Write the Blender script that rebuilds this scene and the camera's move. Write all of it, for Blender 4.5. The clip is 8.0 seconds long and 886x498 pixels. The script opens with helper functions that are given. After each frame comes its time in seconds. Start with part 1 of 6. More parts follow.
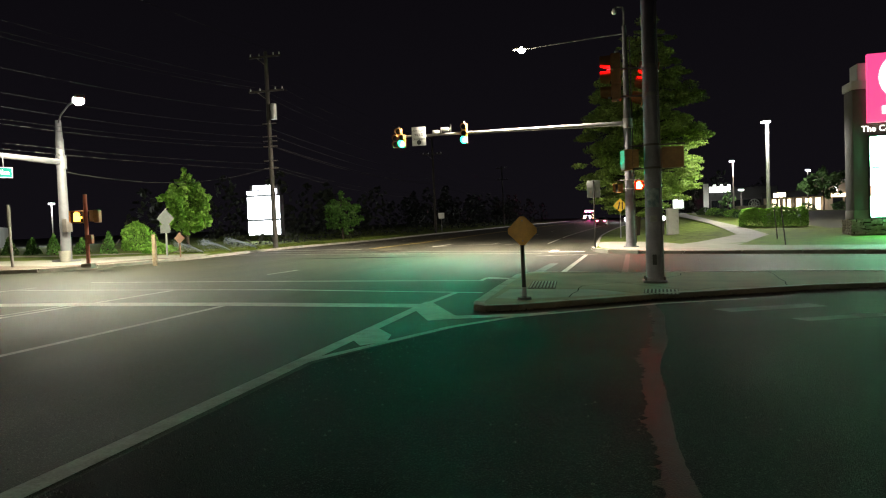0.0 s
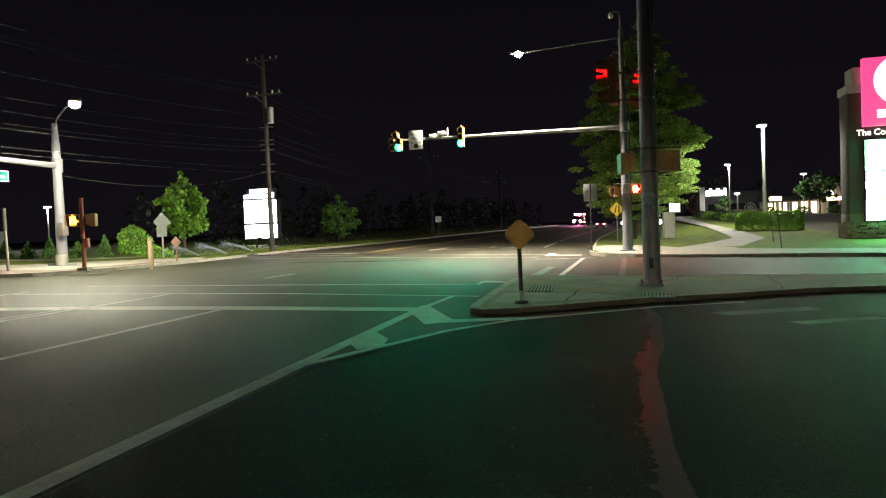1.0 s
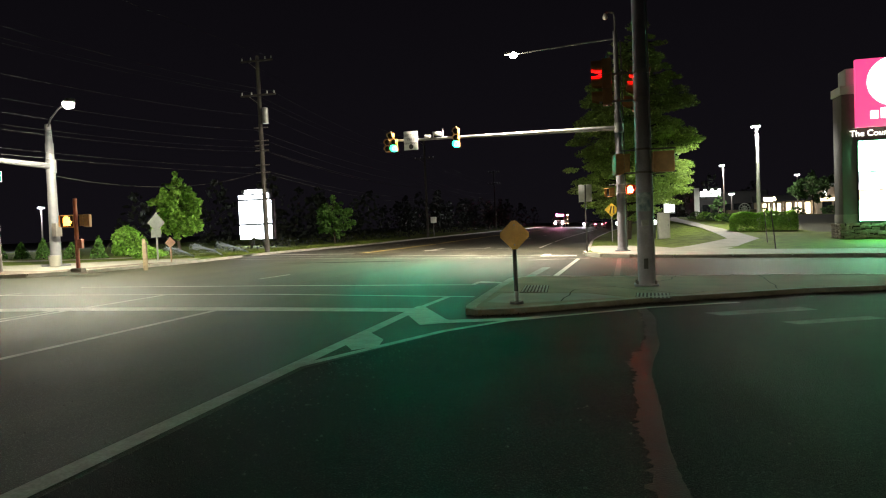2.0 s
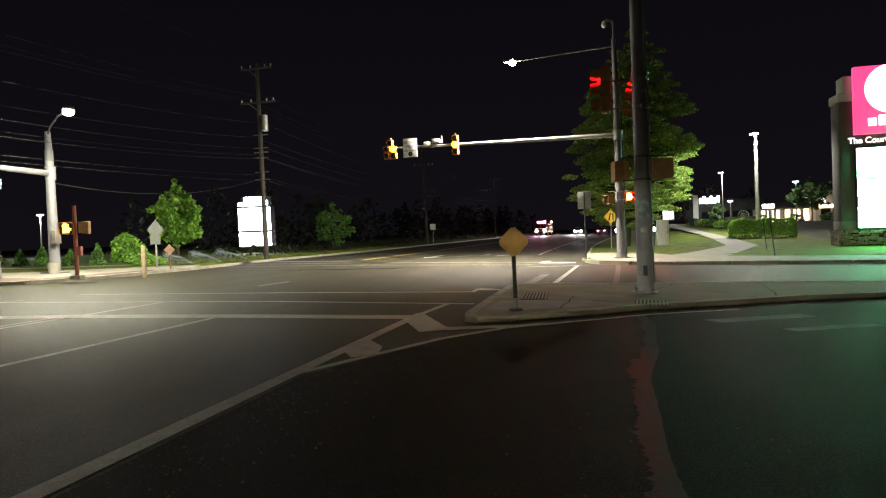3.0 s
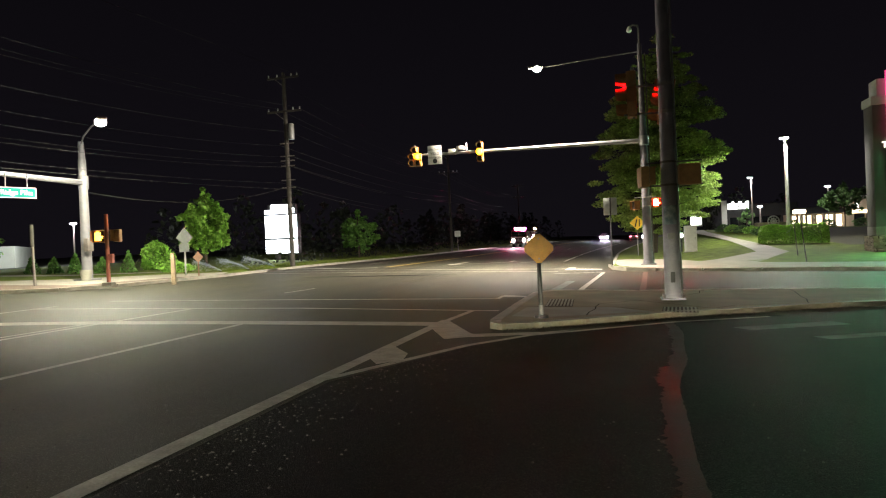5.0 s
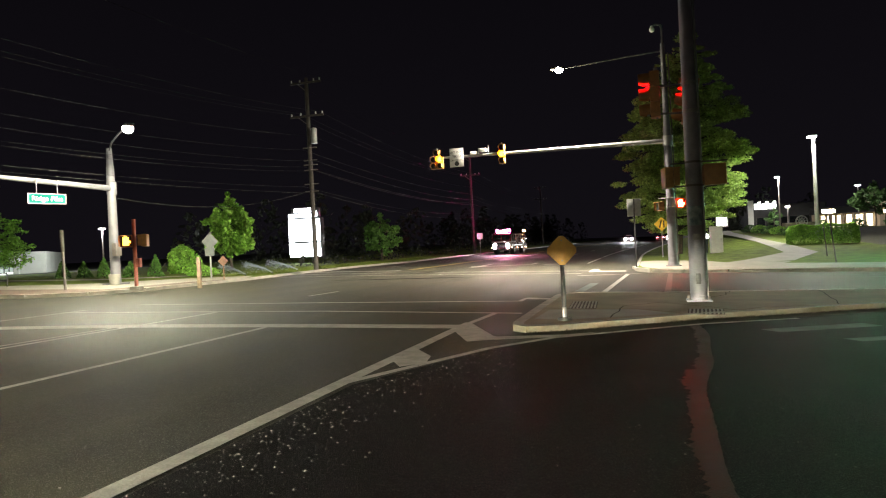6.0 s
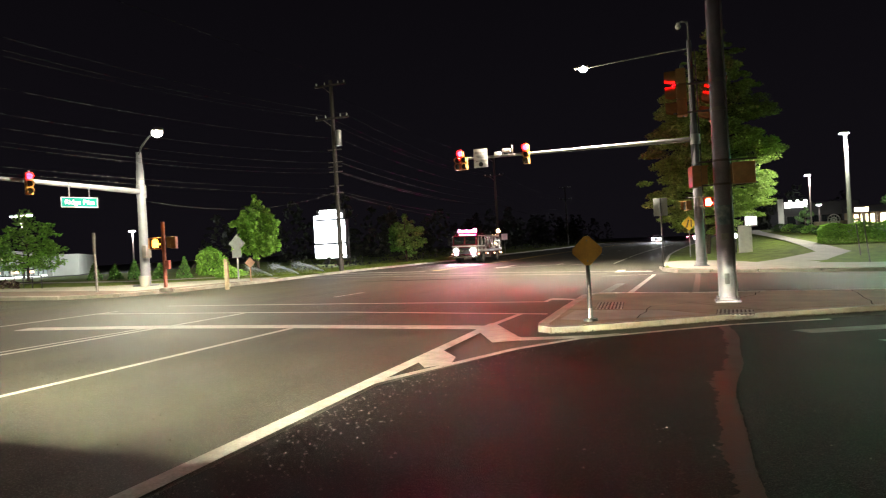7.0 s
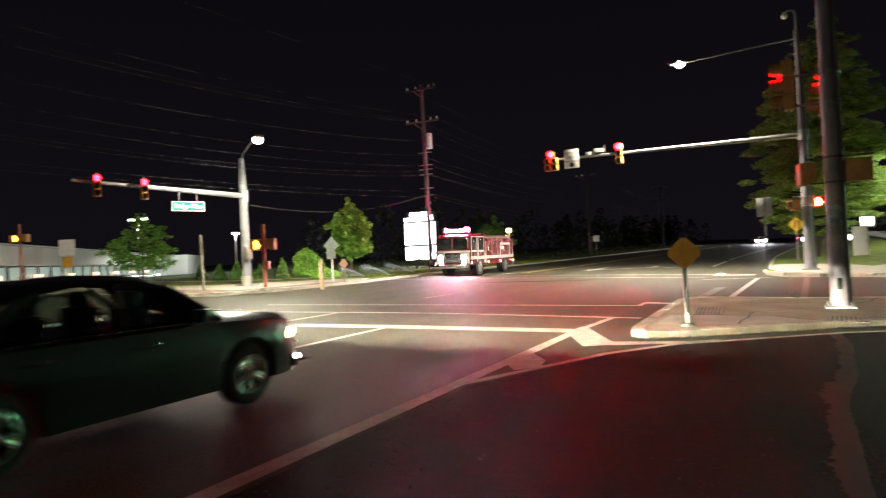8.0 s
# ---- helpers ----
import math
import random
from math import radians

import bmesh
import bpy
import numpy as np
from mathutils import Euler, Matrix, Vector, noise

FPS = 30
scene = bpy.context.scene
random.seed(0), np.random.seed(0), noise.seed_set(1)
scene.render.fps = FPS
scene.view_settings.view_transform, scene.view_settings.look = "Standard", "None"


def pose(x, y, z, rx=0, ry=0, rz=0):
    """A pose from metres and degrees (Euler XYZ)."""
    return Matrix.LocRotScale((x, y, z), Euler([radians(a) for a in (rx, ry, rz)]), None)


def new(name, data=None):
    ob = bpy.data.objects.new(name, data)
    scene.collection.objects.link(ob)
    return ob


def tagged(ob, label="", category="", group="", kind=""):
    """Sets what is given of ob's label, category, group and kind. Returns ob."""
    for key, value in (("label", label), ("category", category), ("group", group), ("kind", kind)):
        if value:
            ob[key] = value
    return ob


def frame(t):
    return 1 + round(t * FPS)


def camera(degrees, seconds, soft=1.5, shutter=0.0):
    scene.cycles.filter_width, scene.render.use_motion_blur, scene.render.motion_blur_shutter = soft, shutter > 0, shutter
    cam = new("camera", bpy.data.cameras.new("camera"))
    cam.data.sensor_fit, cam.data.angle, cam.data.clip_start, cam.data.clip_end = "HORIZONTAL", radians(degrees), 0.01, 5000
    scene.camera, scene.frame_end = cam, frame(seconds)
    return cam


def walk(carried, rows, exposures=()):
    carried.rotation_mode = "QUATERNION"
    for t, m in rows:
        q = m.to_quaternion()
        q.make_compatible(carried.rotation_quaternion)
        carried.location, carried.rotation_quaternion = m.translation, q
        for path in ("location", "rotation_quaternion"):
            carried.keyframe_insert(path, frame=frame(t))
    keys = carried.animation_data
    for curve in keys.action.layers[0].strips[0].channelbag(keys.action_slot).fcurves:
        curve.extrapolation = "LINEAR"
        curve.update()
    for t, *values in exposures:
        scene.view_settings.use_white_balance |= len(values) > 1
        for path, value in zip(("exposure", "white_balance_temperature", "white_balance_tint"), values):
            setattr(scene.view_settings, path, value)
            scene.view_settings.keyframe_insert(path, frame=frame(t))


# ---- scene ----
# ---- camera ----
cam = camera(67.4, 8.0, 1.1, 0.6)
EYE = 1.6
PATH = [
    (0.0, 14.0, -2.0, 2.2), (0.5, 13.975, -1.881, 2.26), (1.0, 13.736, -1.702, 2.216), (1.5, 13.419, -1.766, 2.151),
    (3.0, 13.256, -1.063, 2.248), (3.5, 13.654, -0.775, 2.334), (4.0, 14.007, -0.838, 2.3), (4.5, 14.596, -0.591, 2.288),
    (6.0, 17.325, -0.075, 2.755), (6.5, 18.343, -0.007, 2.897), (7.0, 19.439, 0.104, 3.009), (7.5, 22.25, 0.367, 2.946),
    (8.0, 27.141, 0.651, 2.846)]
walk(cam, [(t, pose(0, 0, EYE, 90 + p, r, w)) for t, w, p, r in PATH], [(0.0, 0.22), (8.0, 0.22)])

# ---- night sky ----
world = bpy.data.worlds.new("night_sky")
scene.world = world
world.use_nodes = True
wn = world.node_tree
wn.nodes.clear()
w_out = wn.nodes.new("ShaderNodeOutputWorld")
w_bg = wn.nodes.new("ShaderNodeBackground")
w_tc = wn.nodes.new("ShaderNodeTexCoord")
w_sep = wn.nodes.new("ShaderNodeSeparateXYZ")
w_ramp = wn.nodes.new("ShaderNodeValToRGB")
w_ramp.color_ramp.elements[0].position, w_ramp.color_ramp.elements[0].color = 0.0, (0.0052, 0.0044, 0.0062, 1)
w_ramp.color_ramp.elements[1].position, w_ramp.color_ramp.elements[1].color = 0.55, (0.0022, 0.0018, 0.0026, 1)
wn.links.new(w_tc.outputs["Generated"], w_sep.inputs[0])
wn.links.new(w_sep.outputs["Z"], w_ramp.inputs[0])
wn.links.new(w_ramp.outputs[0], w_bg.inputs["Color"])
w_bg.inputs["Strength"].default_value = 0.95
wn.links.new(w_bg.outputs[0], w_out.inputs["Surface"])


# ---- lie of the land ----
def smooth(x, a, b):
    u = min(1.0, max(0.0, (x - a) / (b - a)))
    return u * u * (3 - 2 * u)


def land(x, y):
    """Height of the ground: a cross fall towards the side street, a slow rise far off and up to the shops."""
    z = -0.0204 * max(-40.0, min(25.0, x))
    z += 0.01 * max(0.0, min(y, 300.0) - 60.0) * (1 - smooth(x, 3, 9))
    z += min(2.1, 0.045 * max(0.0, y - 40.0)) * smooth(x, 3, 9)
    return z


def bend(y):
    """How far the main road has swung to the right."""
    return 12.0 * (max(0.0, y - 60.0) / 138.0) ** 1.3


# ---- lamps of the place, and one added fill lamp ----
def street_light(name, x, y, z, watts, colour, tilt=(0, 0, 0), size=0.35, spread=165):
    data = bpy.data.lights.new(name, "AREA")
    data.shape, data.size, data.size_y, data.energy, data.color = "RECTANGLE", size, size * 0.6, watts, colour
    data.spread = radians(spread)
    ob = new(name, data)
    ob.matrix_world = pose(x, y, z, *tilt)
    return ob


def hooded_light(name, x, y, z, watts, colour, tilt=(0, 0, 0), cone=168, edge=0.2, radius=0.16):
    """A lamp under a hood: even light downwards and none above."""
    data = bpy.data.lights.new(name, "SPOT")
    data.energy, data.color, data.shadow_soft_size, data.spot_size, data.spot_blend = watts, colour, radius, radians(cone), edge
    ob = new(name, data)
    ob.matrix_world = pose(x, y, z, *tilt)
    return ob


def globe_light(name, x, y, z, watts, colour, radius=0.16):
    data = bpy.data.lights.new(name, "POINT")
    data.energy, data.color, data.shadow_soft_size = watts, colour, radius
    ob = new(name, data)
    ob.matrix_world = pose(x, y, z)
    return ob


street_light("street_light_corner", -4.4, 35.7, 10.45, 10500, (1.0, 0.88, 0.70), tilt=(11, 20, 0), spread=150)
hooded_light("street_light_left", -19.9, 21.95, 6.72, 8200, (1.0, 0.96, 0.68), tilt=(5.5, 3, 0), cone=161, edge=0.22)
globe_light("street_light_left_spill", -19.9, 21.95, 6.72, 1300, (1.0, 0.97, 0.78))
globe_light("street_light_corner_spill", -4.4, 35.7, 10.40, 350, (1.0, 0.86, 0.62))
# unseen lamp added to brighten pole and sign from behind the camera
hooded_light("fill_light_behind", 3.7, -22.0, 9.25, 9500, (1.0, 0.96, 0.42), cone=172, edge=0.15)
hooded_light("lot_light", 13.0, 60.7, 8.6, 9500, (1.0, 0.98, 0.84), cone=172, edge=0.15)
hooded_light("lot_light_far", 18.5, 109.6, 9.4, 13000, (1.0, 0.95, 0.85), cone=172, edge=0.15)
globe_light("left_lot_light", -70.5, 71.6, 6.05, 4200, (0.95, 1.0, 0.94))
globe_light("left_twin_light", -63.8, 49.7, 6.9, 3600, (0.93, 1.0, 0.88))
# ---- materials ----
def material(name, base, rough=0.6, metal=0.0, spots=0.0, scale=6.0, bump=0.0, fine=60.0, emit=None, power=0.0, alt=None, random_tint=0.0, coat=0.0, spec=None, leafy=False, stones=0.0, tracks=0.0):
    """A surface with variation at two scales, relief and, for lights only, emission."""
    m = bpy.data.materials.new(name)
    m.use_nodes = True
    nt = m.node_tree
    p = nt.nodes["Principled BSDF"]
    p.inputs["Roughness"].default_value, p.inputs["Metallic"].default_value = rough, metal
    p.inputs["Base Color"].default_value = (*base, 1)
    if spec is not None:
        p.inputs["Specular IOR Level"].default_value = spec
    if coat:
        p.inputs["Coat Weight"].default_value, p.inputs["Coat Roughness"].default_value = coat, 0.05
    if emit:
        p.inputs["Emission Color"].default_value, p.inputs["Emission Strength"].default_value = (*emit, 1), power
    if spots or bump or alt:
        tc = nt.nodes.new("ShaderNodeTexCoord")
        big, small = nt.nodes.new("ShaderNodeTexNoise"), nt.nodes.new("ShaderNodeTexNoise")
        big.inputs["Scale"].default_value, small.inputs["Scale"].default_value = scale, fine
        big.inputs["Detail"].default_value = small.inputs["Detail"].default_value = 5
        for n in (big, small):
            nt.links.new(tc.outputs["Object"], n.inputs["Vector"])
        ramp = nt.nodes.new("ShaderNodeValToRGB")
        other = alt or tuple(c * (1 - spots) for c in base)
        ramp.color_ramp.elements[0].position, ramp.color_ramp.elements[1].position = 0.35, 0.68
        ramp.color_ramp.elements[0].color, ramp.color_ramp.elements[1].color = (*other, 1), (*base, 1)
        nt.links.new(big.outputs[0], ramp.inputs[0])
        mix = nt.nodes.new("ShaderNodeMix")
        mix.data_type, mix.blend_type = "RGBA", "MULTIPLY"
        mix.inputs[0].default_value = 0.55
        tone = nt.nodes.new("ShaderNodeValToRGB")
        tone.color_ramp.elements[0].position, tone.color_ramp.elements[1].position = 0.3, 0.7
        lo = 1 - min(0.9, spots + 0.15)
        tone.color_ramp.elements[0].color, tone.color_ramp.elements[1].color = (lo, lo, lo, 1), (1, 1, 1, 1)
        nt.links.new(small.outputs[0], tone.inputs[0])
        nt.links.new(ramp.outputs[0], mix.inputs[6])
        nt.links.new(tone.outputs[0], mix.inputs[7])
        last = mix.outputs[2]
        if tracks:
            wear, grow, band, by = nt.nodes.new("ShaderNodeTexNoise"), nt.nodes.new("ShaderNodeMapping"), nt.nodes.new("ShaderNodeValToRGB"), nt.nodes.new("ShaderNodeMix")
            grow.inputs["Scale"].default_value = (0.95, 0.045, 1.0)
            wear.inputs["Scale"].default_value, wear.inputs["Detail"].default_value = 1.0, 4
            nt.links.new(tc.outputs["Object"], grow.inputs["Vector"])
            nt.links.new(grow.outputs[0], wear.inputs["Vector"])
            band.color_ramp.elements[0].position, band.color_ramp.elements[1].position = 0.38, 0.62
            band.color_ramp.elements[0].color, band.color_ramp.elements[1].color = (1 - tracks, 1 - tracks, 1 - 1.1 * tracks, 1), (1, 1, 1, 1)
            nt.links.new(wear.outputs[0], band.inputs[0])
            by.data_type, by.blend_type = "RGBA", "MULTIPLY"
            by.inputs[0].default_value = 1.0
            nt.links.new(last, by.inputs[6])
            nt.links.new(band.outputs[0], by.inputs[7])
            last = by.outputs[2]
        if stones:
            vor, near, lift, add = nt.nodes.new("ShaderNodeTexVoronoi"), nt.nodes.new("ShaderNodeSeparateColor"), nt.nodes.new("ShaderNodeMapRange"), nt.nodes.new("ShaderNodeMix")
            vor.inputs["Scale"].default_value = 130
            nt.links.new(tc.outputs["Object"], vor.inputs["Vector"])
            nt.links.new(vor.outputs["Color"], near.inputs[0])
            lift.inputs["From Min"].default_value, lift.inputs["From Max"].default_value = 0.80, 1.0
            lift.inputs["To Min"].default_value, lift.inputs["To Max"].default_value = 0.0, stones
            nt.links.new(near.outputs[0], lift.inputs[0])
            add.data_type, add.blend_type = "RGBA", "MIX"
            add.inputs[7].default_value = (0.34, 0.32, 0.29, 1)
            nt.links.new(lift.outputs[0], add.inputs[0])
            nt.links.new(last, add.inputs[6])
            last = add.outputs[2]
        if random_tint:
            info, hsv, mr = nt.nodes.new("ShaderNodeNewGeometry"), nt.nodes.new("ShaderNodeHueSaturation"), nt.nodes.new("ShaderNodeMapRange")
            mr.inputs["To Min"].default_value, mr.inputs["To Max"].default_value = 1 - random_tint, 1 + random_tint
            nt.links.new(info.outputs["Random Per Island"], mr.inputs[0])
            nt.links.new(mr.outputs[0], hsv.inputs["Value"])
            nt.links.new(last, hsv.inputs["Color"])
            last = hsv.outputs[0]
        nt.links.new(last, p.inputs["Base Color"])
        if leafy:
            tl, mx = nt.nodes.new("ShaderNodeBsdfTranslucent"), nt.nodes.new("ShaderNodeMixShader")
            mx.inputs[0].default_value = 0.42
            nt.links.new(last, tl.inputs["Color"])
            nt.links.new(p.outputs[0], mx.inputs[1])
            nt.links.new(tl.outputs[0], mx.inputs[2])
            nt.links.new(mx.outputs[0], nt.nodes["Material Output"].inputs["Surface"])
        if bump:
            b = nt.nodes.new("ShaderNodeBump")
            b.inputs["Strength"].default_value, b.inputs["Distance"].default_value = bump, 0.02
            nt.links.new(small.outputs[0], b.inputs["Height"])
            nt.links.new(b.outputs[0], p.inputs["Normal"])
        rr = nt.nodes.new("ShaderNodeMapRange")
        rr.inputs["To Min"].default_value, rr.inputs["To Max"].default_value = max(0.02, rough - 0.12), min(1, rough + 0.12)
        nt.links.new(big.outputs[0], rr.inputs[0])
        nt.links.new(rr.outputs[0], p.inputs["Roughness"])
    return m


def glow(name, colour, power):
    return material(name, (0.3, 0.3, 0.3), 0.4, emit=colour, power=power)


ASPHALT = material("asphalt", (0.051, 0.049, 0.030), 0.68, spec=0.15, stones=0.28, tracks=0.45, spots=0.6, scale=0.6, bump=0.6, fine=90)
# base far below real asphalt: the turn lane's low light is in the colour
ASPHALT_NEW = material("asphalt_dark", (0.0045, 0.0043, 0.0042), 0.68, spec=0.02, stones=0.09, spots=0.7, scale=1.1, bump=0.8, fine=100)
# sealed joint with the red signal's reflection put into the base colour
SEAM = material("tack_seam_sheen", (0.034, 0.0165, 0.0115), 0.46, spec=0.022, spots=0.6, scale=2.5, bump=0.2, fine=70)
# green light of the pylon sign put into this near-black base
ASPHALT_TINT = material("asphalt_green_tint", (0.0042, 0.0052, 0.0046), 0.72, spec=0.02, stones=0.09, spots=0.75, scale=0.9, bump=1.0, fine=100)
LITTER = material("leaf_litter", (0.05, 0.032, 0.018), 0.9, spots=0.5, scale=8)
CONCRETE = material("concrete", (0.29, 0.27, 0.235), 0.85, spots=0.3, scale=1.2, bump=0.3, fine=45)
KERB = material("kerb_concrete", (0.33, 0.305, 0.26), 0.85, spots=0.35, scale=2.0, bump=0.3, fine=40)
PAVING = material("island_concrete", (0.27, 0.215, 0.145), 0.88, spots=0.35, scale=1.0, bump=0.35, fine=35)
PAINT = material("road_paint", (0.43, 0.41, 0.37), 0.7, spots=0.35, scale=5.0, bump=0.3, fine=40)
FADED = material("faded_road_paint", (0.14, 0.19, 0.17), 0.85, spots=0.6, scale=3.0, bump=0.3, fine=40)
PAINT_Y = material("road_paint_yellow", (0.60, 0.42, 0.10), 0.7, spots=0.35, scale=5.0, bump=0.3, fine=40)
GRASS = material("grass", (0.14, 0.19, 0.034), 0.95, spec=0.08, spots=0.5, scale=1.5, bump=1.0, fine=30)
DIRT = material("dark_field", (0.035, 0.04, 0.02), 0.95, spots=0.5, scale=0.4, bump=0.8, fine=10)
MULCH = material("mulch", (0.06, 0.035, 0.022), 0.95, spots=0.5, scale=6, bump=0.9, fine=30)
STEEL = material("galvanised_steel", (0.32, 0.32, 0.31), 0.45, 0.6, spots=0.2, scale=5, bump=0.05, fine=60)
STEEL_OLD = material("weathered_steel", (0.18, 0.155, 0.145), 0.6, 0.35, spots=0.35, scale=3, bump=0.1, fine=50)
DARK = material("dark_metal", (0.035, 0.033, 0.032), 0.5, 0.4, spots=0.3, scale=8, bump=0.05)
BLACK = material("black_plastic", (0.012, 0.012, 0.012), 0.4)
WOOD = material("pole_timber", (0.055, 0.047, 0.042), 0.9, spots=0.5, scale=3, bump=0.6, fine=25)
HOUSING = material("signal_yellow_housing", (0.48, 0.24, 0.07), 0.5, spots=0.25, scale=8, bump=0.05)
SIGN_BACK = material("bare_aluminium", (0.40, 0.43, 0.41), 0.5, 0.15, spots=0.2, scale=6)
WHITE = material("white_sheeting", (0.75, 0.75, 0.72), 0.5, spots=0.12, scale=6)
AMBER = material("amber_sheeting", (0.62, 0.30, 0.03), 0.5, spots=0.2, scale=7, bump=0.04)
LENS_DARK = material("unlit_lens", (0.03, 0.03, 0.03), 0.2)
LEAF = material("maple_leaf", (0.30, 0.58, 0.09), 0.6, leafy=True, spots=0.3, scale=2, random_tint=0.45)
LEAF_DARK = material("dark_leaf", (0.08, 0.16, 0.045), 0.65, leafy=True, spots=0.3, scale=2, random_tint=0.45)
LEAF_LACE = material("feathery_leaf", (0.36, 0.52, 0.12), 0.6, leafy=True, spots=0.3, scale=2, random_tint=0.4)
BARK = material("bark", (0.075, 0.055, 0.04), 0.95, spots=0.5, scale=8, bump=0.8, fine=30)
STONE = material("field_stone", (0.44, 0.37, 0.29), 0.9, spots=0.45, scale=4, bump=0.6, fine=20)
STUCCO = material("grey_stucco", (0.14, 0.125, 0.118), 0.9, spots=0.2, scale=1.5, bump=0.3, fine=60)
TAN = material("tan_wall", (0.42, 0.33, 0.24), 0.85, spots=0.2, scale=0.5, bump=0.2)
PALE = material("pale_wall", (0.62, 0.64, 0.60), 0.85, spots=0.15, scale=0.4, bump=0.15)
ROOF = material("dark_roof", (0.03, 0.03, 0.032), 0.9, spots=0.3, scale=1)
GRIT = material("road_grit", (0.07, 0.064, 0.056), 0.9, spots=0.4, scale=20)
SIGN_LIT = material("lit_green_panel", (0.002, 0.03, 0.022), 0.8, spec=0.05, emit=(0.0, 0.42, 0.32), power=0.5)
TEXT_LIT = glow("lit_white_letters", (0.85, 1.0, 0.95), 0.9)
GLASS = material("dark_glass", (0.01, 0.012, 0.013), 0.05)
RUBBER = material("tyre_rubber", (0.018, 0.018, 0.018), 0.85, spots=0.3, scale=12, bump=0.2)
ALLOY = material("alloy", (0.42, 0.42, 0.40), 0.3, 0.9, spots=0.2, scale=10)
CHROME = material("chrome", (0.75, 0.75, 0.75), 0.12, 1.0)
ENGINE_RED = material("engine_red", (0.12, 0.010, 0.018), 0.25, spots=0.2, scale=3, coat=0.6)
ENGINE_WHITE = material("engine_white", (0.34, 0.32, 0.30), 0.3, spots=0.1, scale=3, coat=0.5)
CAR_DARK = material("sedan_charcoal", (0.022, 0.022, 0.028), 0.3, 0.3, coat=0.8)
TRIM = material("matt_black_trim", (0.012, 0.012, 0.012), 0.8, spec=0.1)
# darker copy of bare_aluminium, tones down the near left lamp's light
SIGN_DULL = material("dimmed_aluminium", (0.10, 0.112, 0.106), 0.55, 0.2, spots=0.25, scale=6)
CAR_GREY = material("car_grey", (0.06, 0.06, 0.065), 0.3, 0.2, coat=0.5)
CABINET = material("cabinet_enamel", (0.50, 0.52, 0.48), 0.5, spots=0.15, scale=4)
WIRE = material("cable_sheath", (0.016, 0.016, 0.016), 0.8, spec=0.1)
POST_RED = material("reddish_post", (0.50, 0.16, 0.11), 0.6, spots=0.3, scale=6, bump=0.1)
STEEL_LEFT = material("dull_galvanised", (0.16, 0.155, 0.175), 0.6, 0.2, spots=0.2, scale=5, bump=0.05)
CRACK = material("crack", (0.03, 0.026, 0.022), 1.0, spec=0.0)
POLE = material("aged_pole_paint", (0.31, 0.295, 0.345), 0.6, 0.1, spots=0.3, scale=2.5, bump=0.08, fine=50)
SOIL = material("bare_soil", (0.13, 0.085, 0.06), 0.95, spots=0.45, scale=2, bump=0.8, fine=25)
LEAF_MID = material("mid_green_leaf", (0.12, 0.27, 0.05), 0.6, leafy=True, spots=0.3, scale=2, random_tint=0.45)
# leaf colour near black, so the far woods stay unlit beside the lamps
WOODS = material("far_foliage_night", (0.014, 0.021, 0.009), 0.8, spots=0.4, scale=1, random_tint=0.4)
SEAM_FAR = material("clay_stained_joint", (0.12, 0.08, 0.058), 0.85, spots=0.4, scale=3, bump=0.3)
RUST = material("rust_brown_sheeting", (0.19, 0.10, 0.062), 0.7, spots=0.35, scale=8, bump=0.1)
PALE_BOARD = material("weathered_pale_board", (0.36, 0.27, 0.18), 0.85, spots=0.35, scale=9, bump=0.3)
SPRAY = material("sprinkler_water", (0.40, 0.46, 0.54), 0.3, leafy=True, spots=0.05, scale=20)

LED_WARM = glow("lamp_warm", (1.0, 0.90, 0.68), 250)
LED_COOL = glow("lamp_cool", (0.93, 1.0, 0.95), 300)
PANEL = glow("sign_panel_white", (0.88, 0.93, 1.0), 16)
PANEL_GREEN = glow("sign_panel_tinted", (0.24, 1.0, 0.46), 55)
PANEL_PEACH = glow("sign_panel_peach", (1.0, 0.66, 0.48), 2.2)
PANEL_BLUE = glow("sign_panel_blue", (0.70, 0.90, 1.0), 3.5)
PINK = glow("sign_pink", (0.95, 0.055, 0.24), 1.15)
LETTER = glow("lit_letters", (1.0, 0.93, 0.80), 4)
SHOP = glow("shop_window", (1.0, 0.82, 0.52), 4.0)
SHOP_WHITE = glow("shop_sign_white", (0.95, 1.0, 0.92), 5)
SIG_GREEN = glow("signal_green_lit", (0.0002, 1.0, 0.50), 3300)
SIG_YELLOW = glow("signal_yellow_lit", (1.0, 0.34, 0.001), 380)
SIG_RED = glow("signal_red_lit", (1.0, 0.00007, 0.00015), 6500)
SIG_RED_SIDE = glow("signal_red_aside", (1.0, 0.002, 0.0055), 150)
HAND = glow("walk_signal_red", (1.0, 0.016, 0.005), 700)
HAND_AMBER = glow("walk_signal_amber", (1.0, 0.42, 0.04), 9)
HEADLIGHT = glow("headlight", (1.0, 0.90, 0.92), 2000)
FAR_BEAM = glow("far_headlight", (0.94, 0.97, 1.0), 30000)
SEDAN_LIGHT = glow("sedan_low_beam", (1.0, 0.96, 0.70), 5500000)
FOG_LIGHT = glow("sedan_fog_lamp", (1.0, 0.86, 0.66), 620)
BAFFLE = material("lamp_baffle_black", (0.0004, 0.0004, 0.0004), 1.0, spec=0.0)
LAMP_FACE = glow("sedan_lamp_glass", (1.0, 0.86, 0.74), 70)
TAIL = glow("tail_light", (1.0, 0.06, 0.10), 60)
BEACON_RED = glow("beacon_red", (1.0, 0.02, 0.22), 1300)
BEACON_WHITE = glow("beacon_white", (1.0, 0.40, 0.66), 500)
BEACON_AMBER = glow("beacon_amber", (1.0, 0.42, 0.16), 90)
